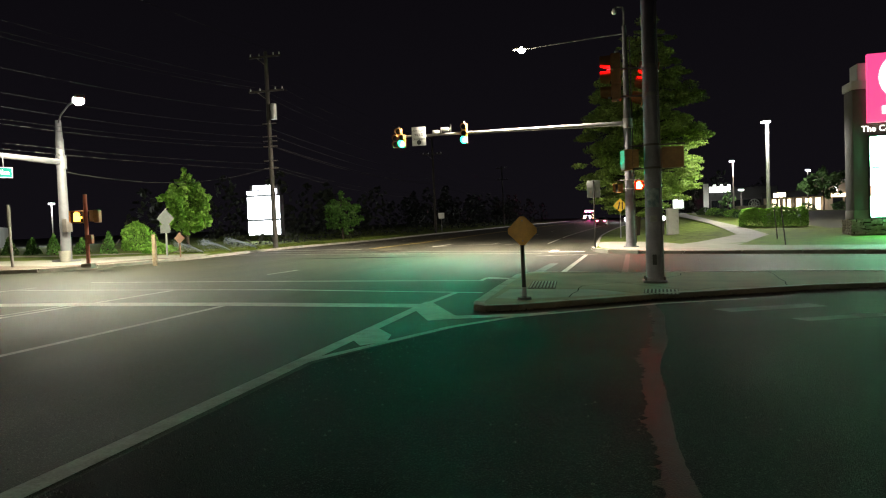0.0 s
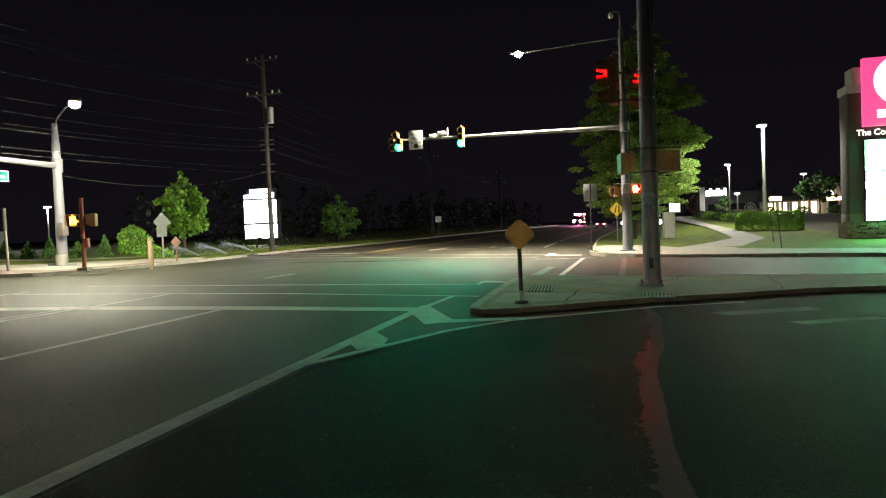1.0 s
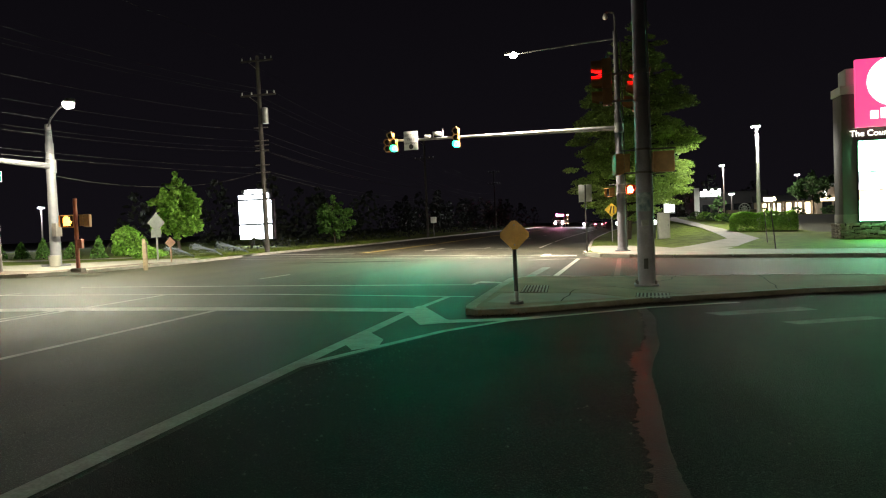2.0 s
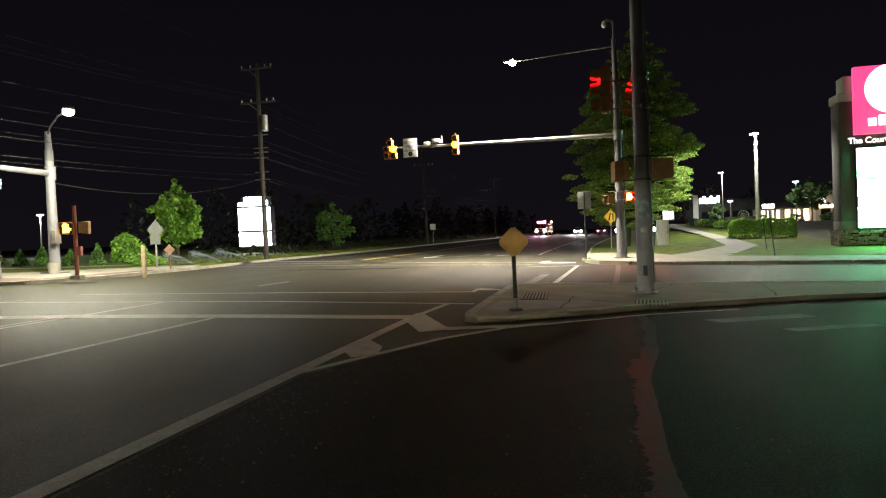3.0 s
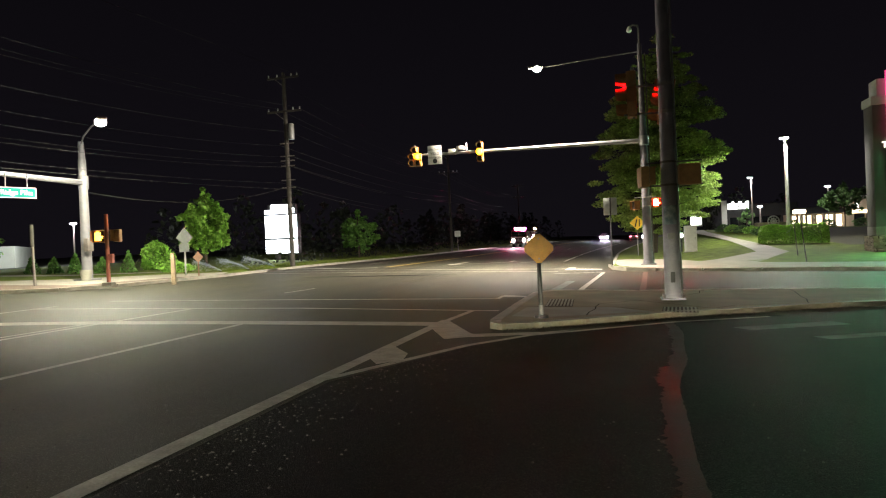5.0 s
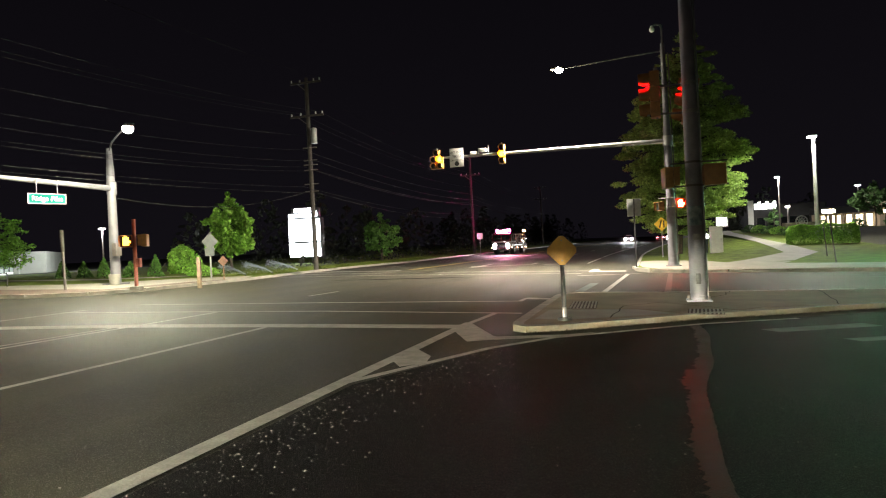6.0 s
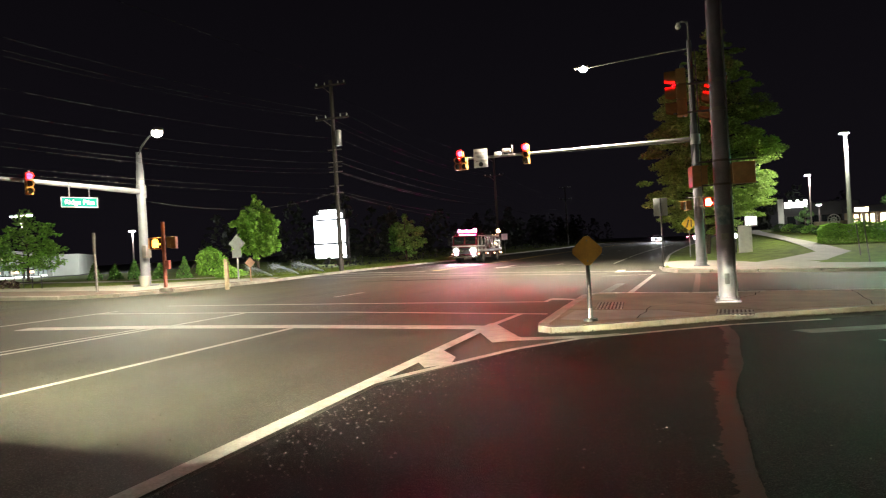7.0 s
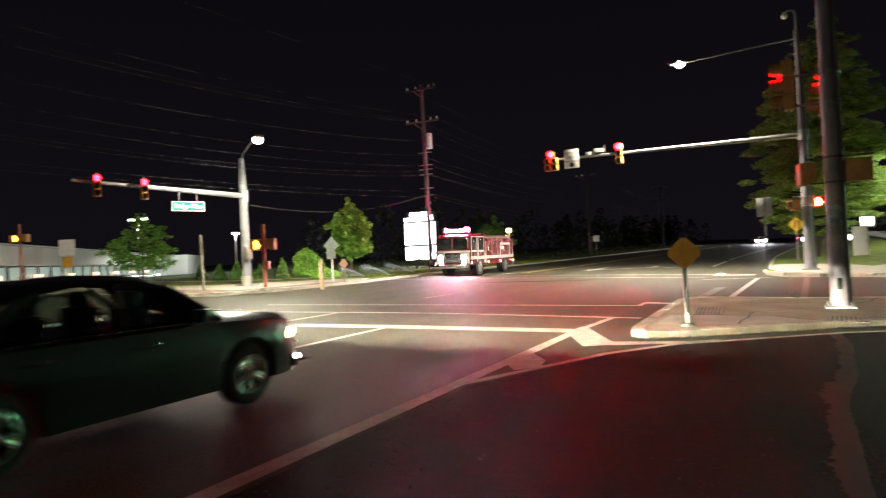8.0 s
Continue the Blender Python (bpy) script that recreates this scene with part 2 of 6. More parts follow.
MARKER = glow("marker_lamp", (1.0, 0.45, 0.25), 12)


CAR_GLASS = bpy.data.materials.new("tinted_car_glass")
CAR_GLASS.use_nodes = True
gn = CAR_GLASS.node_tree
g_pass, g_gloss, g_mix, g_fres = gn.nodes.new("ShaderNodeBsdfTransparent"), gn.nodes.new("ShaderNodeBsdfGlossy"), gn.nodes.new("ShaderNodeMixShader"), gn.nodes.new("ShaderNodeFresnel")
g_pass.inputs["Color"].default_value, g_gloss.inputs["Roughness"].default_value = (0.82, 0.88, 0.85, 1), 0.03
gn.links.new(g_fres.outputs[0], g_mix.inputs[0])
gn.links.new(g_pass.outputs[0], g_mix.inputs[1])
gn.links.new(g_gloss.outputs[0], g_mix.inputs[2])
gn.links.new(g_mix.outputs[0], gn.nodes["Material Output"].inputs["Surface"])


# ---- building tools ----
def box(bm, x0, y0, z0, x1, y1, z1, bevel=0.0):
    r = bmesh.ops.create_cube(bm, size=1.0, matrix=Matrix.LocRotScale(((x0 + x1) / 2, (y0 + y1) / 2, (z0 + z1) / 2), None, (abs(x1 - x0), abs(y1 - y0), abs(z1 - z0))))
    if bevel:
        es = {e for v in r["verts"] for e in v.link_edges}
        bmesh.ops.bevel(bm, geom=list(es), offset=bevel, segments=2, affect="EDGES", profile=0.6)


def rod(bm, a, b, r0, r1=None, seg=12, caps=True):
    a, b = Vector(a), Vector(b)
    r1 = r0 if r1 is None else r1
    m = Matrix.Translation((a + b) / 2) @ (b - a).to_track_quat("Z", "Y").to_matrix().to_4x4()
    bmesh.ops.create_cone(bm, cap_ends=caps, segments=seg, radius1=r0, radius2=r1, depth=(b - a).length, matrix=m)


def ball(bm, c, r, seg=10, stretch=(1, 1, 1)):
    bmesh.ops.create_uvsphere(bm, u_segments=seg, v_segments=max(4, seg // 2 + 1), radius=r, matrix=Matrix.LocRotScale(c, None, stretch))


def slab(bm, outline, z0, z1):
    """A straight-sided prism over a flat outline."""
    lo = [bm.verts.new((x, y, z0)) for x, y in outline]
    hi = [bm.verts.new((x, y, z1)) for x, y in outline]
    n = len(outline)
    bm.faces.new(hi)
    bm.faces.new(lo[::-1])
    for i in range(n):
        bm.faces.new((lo[i], lo[(i + 1) % n], hi[(i + 1) % n], hi[i]))


def extrude_profile(bm, profile, x0, x1):
    """A prism along X over an outline in the YZ plane."""
    a = [bm.verts.new((x0, y, z)) for y, z in profile]
    b = [bm.verts.new((x1, y, z)) for y, z in profile]
    n = len(profile)
    bm.faces.new(a)
    bm.faces.new(b[::-1])
    for i in range(n):
        bm.faces.new((a[i], b[i], b[(i + 1) % n], a[(i + 1) % n]))


def tube(bm, pts, r, seg=8):
    for a, b in zip(pts, pts[1:]):
        rod(bm, a, b, r, r, seg)
        ball(bm, b, r, seg)


def mesh_of(name, bm, *mats, smooth_angle=35):
    bmesh.ops.recalc_face_normals(bm, faces=bm.faces)
    me = bpy.data.meshes.new(name)
    bm.to_mesh(me)
    bm.free()
    for m in mats:
        me.materials.append(m)
    if smooth_angle:
        me.shade_smooth()
        me.set_sharp_from_angle(angle=radians(smooth_angle))
    return me


def part(name, bm, mat, parent, label="", m=None):
    mats = mat if isinstance(mat, (list, tuple)) else (mat,)
    ob = new(name, mesh_of(name, bm, *mats))
    ob.parent = parent
    if m is not None:
        ob.matrix_basis = m
    if label:
        tagged(ob, label)
    return ob


def thing(name, m, label, category, group="", kind=""):
    ob = new(name)
    ob.empty_display_size = 0.2
    ob.matrix_basis = m
    return tagged(ob, label, category, group, kind)


def structure(name, bm, mat, label, category, parent=None):
    mats = mat if isinstance(mat, (list, tuple)) else (mat,)
    ob = new(name, mesh_of(name, bm, *mats, smooth_angle=0))
    ob.parent = parent
    return tagged(ob, label, category, kind="structure")


def upright(x, y, rz=0, lift=0.0):
    return pose(x, y, land(x, y) + lift, 0, 0, rz)


def draped(outline, lift, step=3.0, depth=0.0):
    """A sheet over an outline that follows the land; with a depth it gets a skirt."""
    bm = bmesh.new()
    f = bm.faces.new([bm.verts.new((x, y, 0)) for x, y in outline])
    xs, ys = [p[0] for p in outline], [p[1] for p in outline]
    for axis, lo, hi in ((0, min(xs), max(xs)), (1, min(ys), max(ys))):
        k = math.floor(lo / step) + 1
        while k * step < hi:
            co, no = [0, 0, 0], [0, 0, 0]
            co[axis], no[axis] = k * step, 1
            bmesh.ops.bisect_plane(bm, geom=bm.verts[:] + bm.edges[:] + bm.faces[:], plane_co=co, plane_no=no)
            k += 1
    if depth:
        edge = [e for e in bm.edges if e.is_boundary]
        made = bmesh.ops.extrude_edge_only(bm, edges=edge)["geom"]
        for v in made:
            if isinstance(v, bmesh.types.BMVert):
                v.co.z = -depth
    for v in bm.verts:
        v.co.z += land(v.co.x, v.co.y) + lift
    return bm


def ribbon(points, width, lift, step=2.0):
    """A flat painted line along a polyline that follows the land."""
    bm = bmesh.new()
    pts = []
    for a, b in zip(points, points[1:]):
        n = max(1, int((Vector(b) - Vector(a)).length / step))
        pts += [Vector(a).lerp(Vector(b), i / n) for i in range(n)]
    pts.append(Vector(points[-1]))
    rows = []
    for i, p in enumerate(pts):
        d = (pts[min(i + 1, len(pts) - 1)] - pts[max(i - 1, 0)]).normalized()
        s = Vector((d.y, -d.x)) * width / 2
        rows.append([bm.verts.new((q.x, q.y, land(q.x, q.y) + lift)) for q in (p - s, p + s)])
    for a, b in zip(rows, rows[1:]):
        bm.faces.new((a[0], a[1], b[1], b[0]))
    return bm


def leaf_mesh(bm, c, size, rnd, flat=0.0):
    """One leaf clump: two crossed folded blades."""
    n = Vector((rnd.gauss(0, 1), rnd.gauss(0, 1), rnd.gauss(0, 1) + flat)).normalized()
    u = n.orthogonal().normalized()
    u = Matrix.Rotation(rnd.random() * 6.28, 3, n) @ u
    v = n.cross(u)
    s = size * (0.6 + 0.8 * rnd.random())
    p = [c + u * s, c + v * s * 0.55 + n * s * 0.12, c - u * s, c - v * s * 0.55 + n * s * 0.12]
    q = [bm.verts.new(x) for x in p]
    bm.faces.new((q[0], q[1], q[2]))
    bm.faces.new((q[0], q[2], q[3]))


# ---- ground, roads, pavements ----
def ground_sheet():
    xs = [-2500, -900, -400, -200, -120, -80, -60] + [-50 + 3 * i for i in range(43)] + [85, 100, 140, 220, 500, 1000, 2500]
    ys = [-2500, -800, -300, -120, -60, -30] + [-20 + 4 * i for i in range(40)] + [145, 160, 180, 200, 225, 250, 300, 400, 700, 1200, 2500]
    bm = bmesh.new()
    rows = [[bm.verts.new((x, y, land(x, y) - 0.06)) for x in xs] for y in ys]
    for a, b in zip(rows, rows[1:]):
        for i in range(len(xs) - 1):
            bm.faces.new((a[i], a[i + 1], b[i + 1], b[i]))
    structure("ground", bm, DIRT, "dark grassy ground running to the night horizon", "ground")


def main_road():
    bm = bmesh.new()
    ys = [-60, -30] + [-20 + 4 * i for i in range(20)] + [62 + 6 * i for i in range(40)]
    rows = []
    for y in ys:
        b = bend(y)
        rows.append([bm.verts.new((x, y, land(x, y))) for x in (-22.6 + b, -15 + b, -9 + b, -4 + b, (25.0 if y < 31 else -0.8 + b))])
    for a, b in zip(rows, rows[1:]):
        for i in range(4):
            bm.faces.new((a[i], a[i + 1], b[i + 1], b[i]))
    structure("road", bm, ASPHALT, "worn grey asphalt of a wide main road", "road")
    bm = draped([(25, 5), (90, 5), (90, 31), (25, 31)], 0.0, 8)
    structure("side_road", bm, ASPHALT, "worn grey asphalt of the side street", "road")
    bm = draped([(-22.6, 1), (-22.6, 19.5), (-60, 21.0), (-100, 21.0), (-100, 1)], 0.0, 8)
    structure("side_road_far", bm, ASPHALT, "grey asphalt of the opposite side street", "road")
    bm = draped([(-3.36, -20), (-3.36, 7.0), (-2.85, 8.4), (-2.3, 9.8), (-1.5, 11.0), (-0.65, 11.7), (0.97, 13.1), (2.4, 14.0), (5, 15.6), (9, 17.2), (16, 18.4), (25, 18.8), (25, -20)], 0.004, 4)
    structure("turn_lane", bm, ASPHALT_NEW, "newer asphalt of the right-turn lane with grit, its colour darkened for low light", "road")


ISLAND = [(-2.5, 12.2), (-2.42, 11.75), (-2.15, 11.55), (-1.6, 11.8), (-0.75, 12.45), (0.92, 13.75), (2.32, 14.55), (4.3, 15.8), (7.5, 17.1), (11, 18.0),
          (16, 18.9), (16, 19.6), (11, 20.0), (5.3, 20.1), (1.7, 19.6), (0.3, 19.3), (-1.4, 19.5), (-2.2, 19.4), (-2.55, 18.6), (-2.55, 15.6)]


def stones_along(name, label, line, width, height, length, closed=False):
    """Kerb stones, one mesh each, along a line."""
    home = thing(name, Matrix(), label, "kerb", kind="structure")
    pts = list(line) + ([line[0]] if closed else [])
    for a, b in zip(pts, pts[1:]):
        a, b = Vector(a), Vector(b)
        n = max(1, round((b - a).length / length))
        for i in range(n):
            p, q = a.lerp(b, i / n), a.lerp(b, (i + 1) / n)
            d = (q - p).normalized()
            s = Vector((-d.y, d.x)) * width
            q = q - d * 0.012
            bm = bmesh.new()
            top = []
            for c, e in ((p, 0), (q, 0), (q + s, 0), (p + s, 0)):
                top.append((c.x, c.y, land(c.x, c.y)))
            lo = [bm.verts.new((x, y, z - 0.05)) for x, y, z in top]
            hi = [bm.verts.new((x, y, z + height)) for x, y, z in top]
            bm.faces.new(hi)
            for k in range(4):
                bm.faces.new((lo[k], lo[(k + 1) % 4], hi[(k + 1) % 4], hi[k]))
            es = [e for e in bm.edges if e.verts[0] in hi and e.verts[1] in hi]
            bmesh.ops.bevel(bm, geom=es[:1], offset=0.07, segments=3, affect="EDGES")
            part("kerb_stone", bm, KERB, home)
    return home


def island():
    bm = draped(ISLAND, 0.105, 1.5, 0.1)
    structure("traffic_island", bm, PAVING, "raised traffic island of stained brown concrete", "traffic island")
    stones_along("island_kerb", "pale concrete kerb round the traffic island", ISLAND, 0.2, 0.112, 1.6, True)
    for x, y, rz, n, deep in ((-1.52, 15.55, 3, 8, 0.85), (1.0, 14.15, -4, 9, 0.5)):
        plate = thing("tactile_paving", pose(x, y, land(x, y) + 0.1035, 0, 1.17, 0) @ pose(0, 0, 0, 0, 0, rz), "worn tactile paving plate with raised ribs", "tactile paving", kind="structure")
        half = 0.0375 * n
        bm = bmesh.new()
        box(bm, -half, -deep, 0, half, deep, 0.006)
        part("plate", bm, MULCH, plate, "dark plate under the ribs")
        for a in range(n):
            bm = bmesh.new()
            box(bm, -half + 0.018 + a * 0.075, -deep + 0.03, 0.005, -half + 0.056 + a * 0.075, deep - 0.03, 0.016, 0.003)
            part("rib", bm, KERB, plate, "raised pale rib")
    # joints of the concrete bays
    for pts in ([(-0.8, 13.1), (-0.6, 15.3), (0.2, 16.2), (0.7, 16.3), (1.75, 18.3), (2.0, 19.5)], [(0.2, 16.2), (1.65, 14.5), (2.3, 15.2), (3.7, 15.6)], [(3.7, 15.6), (3.9, 17.0), (4.1, 18.8), (4.2, 19.9)],
                [(-2.3, 14.6), (-0.3, 14.65), (0.5, 14.0)]):
        rnd = random.Random(len(pts))
        line = []
        for a, b in zip(pts, pts[1:]):
            line += [(a[0] + (b[0] - a[0]) * f + rnd.gauss(0, 0.02), a[1] + (b[1] - a[1]) * f + rnd.gauss(0, 0.04)) for f in (0, 0.25, 0.5, 0.75)]
        structure("crack", ribbon(line + [pts[-1]], 0.022, 0.1075, 0.4), CRACK, "dark crack in the island concrete", "crack")
    structure("ramp_patch", draped([(-2.2, 12.8), (-2.15, 14.5), (-0.35, 14.6), (0.5, 13.75), (0.0, 13.6), (-1.6, 12.65)], 0.1068, 1.5), CONCRETE, "paler newer concrete bay on the island", "island paving")


def corner():
    """The far corner across the side street: kerb, pavement, lawn, path."""
    def edge(y):
        return -0.8 + bend(y)
    kerb_line = [(60, 31.6), (20, 31.6), (8, 31.5), (3.2, 31.5), (1.4, 32.0), (0.1, 33.2), (-0.6, 35.0), (-0.8, 37)]
    stones_along("corner_kerb", "pale concrete kerb round the street corner", kerb_line[::-1], -0.17, 0.135, 2.4)
    stones_along("roadside_kerb", "concrete kerb beside the lawn", [(edge(y), y) for y in range(37, 180, 6)], -0.17, 0.135, 6)
    lawn = kerb_line + [(edge(y), y) for y in range(40, 130, 6)] + [(60, 130), (60, 31.6)][:1] + [(60, 60)]
    structure("lawn", draped(lawn, 0.12, 3.0), GRASS, "mown green lawn behind the kerb", "lawn")
    walk_corner = [(60, 31.8), (3.2, 31.7), (1.5, 32.2), (0.3, 33.4), (-0.4, 35.2), (-0.6, 38), (-0.6, 44.0), (0.2, 45.0), (2.0, 44.3), (3.3, 42.3), (4.0, 39.8), (6.6, 37.8), (9.0, 37.0), (14.5, 36.2), (60, 36.0)]
    structure("pavement", draped(walk_corner, 0.137, 3.0), CONCRETE, "pale concrete pavement at the corner", "pavement")
    path = [(3.9, 39.6), (6.1, 44.0), (8.2, 47.4), (8.4, 53.2), (8.5, 61.4), (8.2, 70.1), (7.8, 80), (7.6, 92), (9.2, 92), (8.9, 80), (9.35, 71.6), (9.45, 66.3), (10.0, 55.6), (10.05, 46.8), (8.05, 42.0), (6.5, 37.7)]
    structure("path", draped(path, 0.141, 2.0), CONCRETE, "pale concrete footpath through the lawn", "path")
    lot = [(15.2, 53), (15.0, 58), (14.0, 72), (16, 95), (16, 140), (120, 140), (120, 50), (24, 50)]
    structure("car_park", draped(lot, 0.13, 4.0), ASPHALT, "grey asphalt car park in front of the shops", "car park")
    bed = [(8.2, 41.4), (10.3, 46.2), (14.6, 47.4), (60, 46), (60, 37.2), (14.5, 37.4), (9.4, 38.3), (7.0, 38.5)]
    structure("verge", draped(bed, 0.146, 3.0), GRASS, "green grass verge under the tall sign", "verge")


def left_side():
    def edge(y):
        return -21.2 + bend(y)
    line = [(-60, 19.6), (-34, 19.3), (-26, 18.9), (-22.5, 19.1), (-20.7, 20.3), (-20.0, 22.5), (-20.0, 30), (-20.7, 36)] + [(edge(y), y) for y in range(42, 190, 6)]
    stones_along("left_kerb", "pale concrete kerb along the far side of the road", line, 0.17, 0.14, 4)
    walk_l = [(-60, 19.8), (-34, 19.5), (-26, 19.1), (-22.6, 19.3), (-20.9, 20.5), (-20.2, 22.5), (-20.2, 30), (-21.4, 32.5), (-24, 30.5), (-27, 26.2), (-34, 24.2), (-60, 24.0)]
    structure("pavement_left", draped(walk_l, 0.13, 3.0), CONCRETE, "pale concrete pavement on the far corner", "pavement")
    structure("soil_strip", draped([(-30, 19.4), (-22.6, 19.5), (-21.0, 20.6), (-20.35, 22.6), (-20.3, 29.0), (-21.2, 27.0), (-21.4, 24.0), (-21.6, 22.0), (-24.4, 22.2), (-30, 22.4)], 0.134, 2.0), SOIL, "trodden brown soil between kerb and pavement", "soil")
    grass = [(-20.2, 30), (-20.9, 36)] + [(edge(y) - 0.17, y) for y in range(42, 190, 6)] + [(-60, 190), (-60, 24.0), (-34, 24.2), (-27, 26.2), (-24, 30.5), (-21.4, 32.5)]
    structure("verge_left", draped(grass, 0.12, 4.0), GRASS, "green grass verge beside the main road", "verge")
    structure("path_left", draped([(-60, 29.6), (-30, 29.6), (-25.5, 33), (-22.5, 38), (-22.5, 39.4), (-26, 35), (-30, 31.0), (-60, 31.0)], 0.135, 3.0), CONCRETE, "pale footpath behind the saplings", "path")


def paint(name, pts, width, mat=None, lift=0.009, label="worn white painted road line"):
    return structure(name, ribbon(pts, width, lift), mat or PAINT, label, "road marking")


def patch(pts, lift=0.012, label="worn white chevron bar of the painted gore"):
    return structure("chevron_bar", draped(pts, lift, 5), PAINT, label, "road marking")


def markings():
    paint("edge_line", [(-3.52, -6), (-3.53, 12.9)], 0.20, label="long worn white edge line of the lane")
    paint("edge_line", [(-3.5, 12.9), (-3.4, 14.7)], 0.14)
    paint("gore_line", [(-3.52, 7.0), (-2.93, 8.45), (-2.38, 9.8), (-1.6, 10.95), (-0.75, 11.66), (0.87, 13.0), (2.6, 13.95)], 0.13, label="curved white line bounding the turn lane")
    patch([(-3.55, 8.65), (-3.2, 8.1), (-2.95, 8.45), (-3.05, 8.95), (-3.5, 9.6)])
    patch([(-3.55, 11.75), (-2.9, 10.35), (-2.35, 10.75), (-2.62, 11.05), (-3.5, 12.85)])
    patch([(-2.5, 10.6), (-2.62, 10.95), (-1.4, 11.35), (-0.9, 11.72), (-1.35, 11.1)])
    paint("stop_line", [(-14.2, 11.1), (-11, 11.75), (-7.6, 12.1), (-3.55, 12.25)], 0.55, label="broad worn white stop line across the lanes")
    paint("crosswalk_line", [(-15.0, 16.6), (-12.8, 16.85), (-9, 17.25), (-3.4, 17.65)], 0.16)
    paint("crosswalk_line", [(-15.5, 14.3), (-10.8, 14.75), (-7.8, 14.95), (-2.8, 14.65)], 0.16)
    paint("crosswalk_line", [(-3.4, 17.6), (-3.4, 18.6), (-2.7, 18.4)], 0.14)
    patch([(-3.35, 18.2), (-3.4, 18.75), (-2.7, 18.5), (-2.7, 18.1)], label="worn white painted corner patch")
    paint("lane_line", [(-7.55, -4), (-7.55, 11.8)], 0.13)
    paint("lane_line", [(-10.95, -4), (-10.75, 14.6)], 0.13)
    paint("lane_line", [(-11.25, 4), (-11.05, 11.6)], 0.10)
    paint("lane_dash", [(-10.85, 19.6), (-10.75, 21.6)], 0.09)
    paint("centre_line", [(-15.5, -4), (-15.4, 15)], 0.12, label="worn pale centre line of the main road")
    paint("crosswalk_line", [(-21.8, 35.4), (-14.6, 36.1), (-8.2, 35.6), (-1.2, 34.6)], 0.2, label="white line of the far crosswalk")
    paint("crosswalk_line", [(-21.8, 32.4), (-14.6, 33.2), (-8.2, 32.8), (-3.2, 32.2)], 0.14)
    paint("stop_line", [(-22.0, 38.6), (-15.0, 38.9)], 0.5)
    paint("crosswalk_line", [(-3.2, 30.2), (-0.5, 31.5)], 0.12)
    patch([(-3.0, 33.6), (-3.0, 36.2), (-2.6, 36.2), (-2.6, 34.2), (-1.2, 34.2), (-1.2, 33.6)], label="worn white painted corner patch")
    paint("crosswalk_line", [(-1.43, 19.7), (-1.03, 31.0)], 0.17, label="white crosswalk line over the side street")
    paint("crosswalk_line", [(-2.2, 19.9), (-2.0, 25.0)], 0.3, FADED, label="worn faded crosswalk line over the side street")
    for k, (y0, y1) in enumerate(((30.4, 31.2), (29.4, 30.3), (28.4, 29.2), (26.9, 27.4))):
        paint("crosswalk_line", [(3.6 + 0.8 * k, y0), (16, y1), (40, y1)], 0.14, FADED, label="worn faded line along the side street")
    far = [40 + 5 * i for i in range(28)]
    for x, mat in ((-14.9, PAINT_Y), (-14.6, PAINT_Y)):
        paint("centre_line", [(x + bend(y), y) for y in far], 0.14, mat, label="worn yellow centre line of the main road")
    paint("edge_line", [(-22.0 + bend(y), y) for y in far], 0.12)
    paint("edge_line", [(-4.1 + bend(y) * 0.9, y) for y in range(46, 120, 6)], 0.16)
    for i in range(12):
        y = 46 + 12 * i
        paint("lane_dash", [(-8.0 + bend(y), y), (-8.0 + bend(y + 3), y + 3)], 0.13)
        paint("lane_dash", [(-18.4 + bend(y), y), (-18.4 + bend(y + 3), y + 3)], 0.13)
    # turn arrow
    bm = bmesh.new()
    for tri in ([(-11.35, 43.6), (-11.05, 43.6), (-11.05, 47.4), (-11.35, 47.4)], [(-11.75, 43.9), (-11.2, 42.0), (-10.65, 43.9)]):
        bm.faces.new([bm.verts.new((x, y, land(x, y) + 0.01)) for x, y in tri])
    structure("turn_arrow", bm, PAINT, "white arrow painted on the road", "road marking")
    paint("lane_dash", [(-11.5, 42.4), (-7.5, 46.9)], 0.25)
    paint("lane_dash", [(-7.0, 45.2), (-5.9, 46.6)], 0.25)
    # glossy sealed joint of the asphalt; its red-brown base stands in for a reflection
    rnd = random.Random(5)
    left, right = [], []
    for i in range(240):
        y = 1.0 + i * 0.05
        c = 0.40 + 0.1 * math.sin(y * 0.7) + 0.02 * y - 0.03 * max(0.0, 9.0 - y)
        rag = 0.09 * rnd.random() ** 2 + 0.02 * math.sin(y * 5.1)
        if 7.6 < y < 8.5:
            rag += 0.05 + 0.11 * rnd.random()
        left.append((c - 0.07 - 0.8 * rag, y))
        right.append((c + 0.09 + 0.02 * math.sin(y * 2.3) + 0.018 * rnd.random(), y))
    structure("turn_lane_tinted", draped(right + [(1.15, 13.0), (2.5, 13.85), (5, 15.4), (9, 17.0), (16, 18.2), (24, 18.6), (24, 1.0)], 0.0065, 4), ASPHALT_TINT, "older asphalt strip of the turn lane, green sign light in its dark colour", "road")
    structure("asphalt_seam", draped(left + right[::-1], 0.0085, 6), SEAM, "ragged glossy sealed joint in the asphalt, a red reflection in its colour", "road seam")
    paint("asphalt_seam", [(0.38, 19.6), (0.52, 23), (0.66, 27), (0.8, 31.3)], 0.19, SEAM_FAR, label="sealed joint across the side street")
    for pts in ([(1.7, 12.3), (3.5, 13.3), (3.7, 12.9), (1.95, 11.95)], [(2.7, 11.3), (4.2, 12.1), (4.4, 11.85), (2.9, 11.05)]):
        structure("faded_patch", draped(pts, 0.0075, 5), FADED, "faded pale rectangular patch on the asphalt", "road patch")
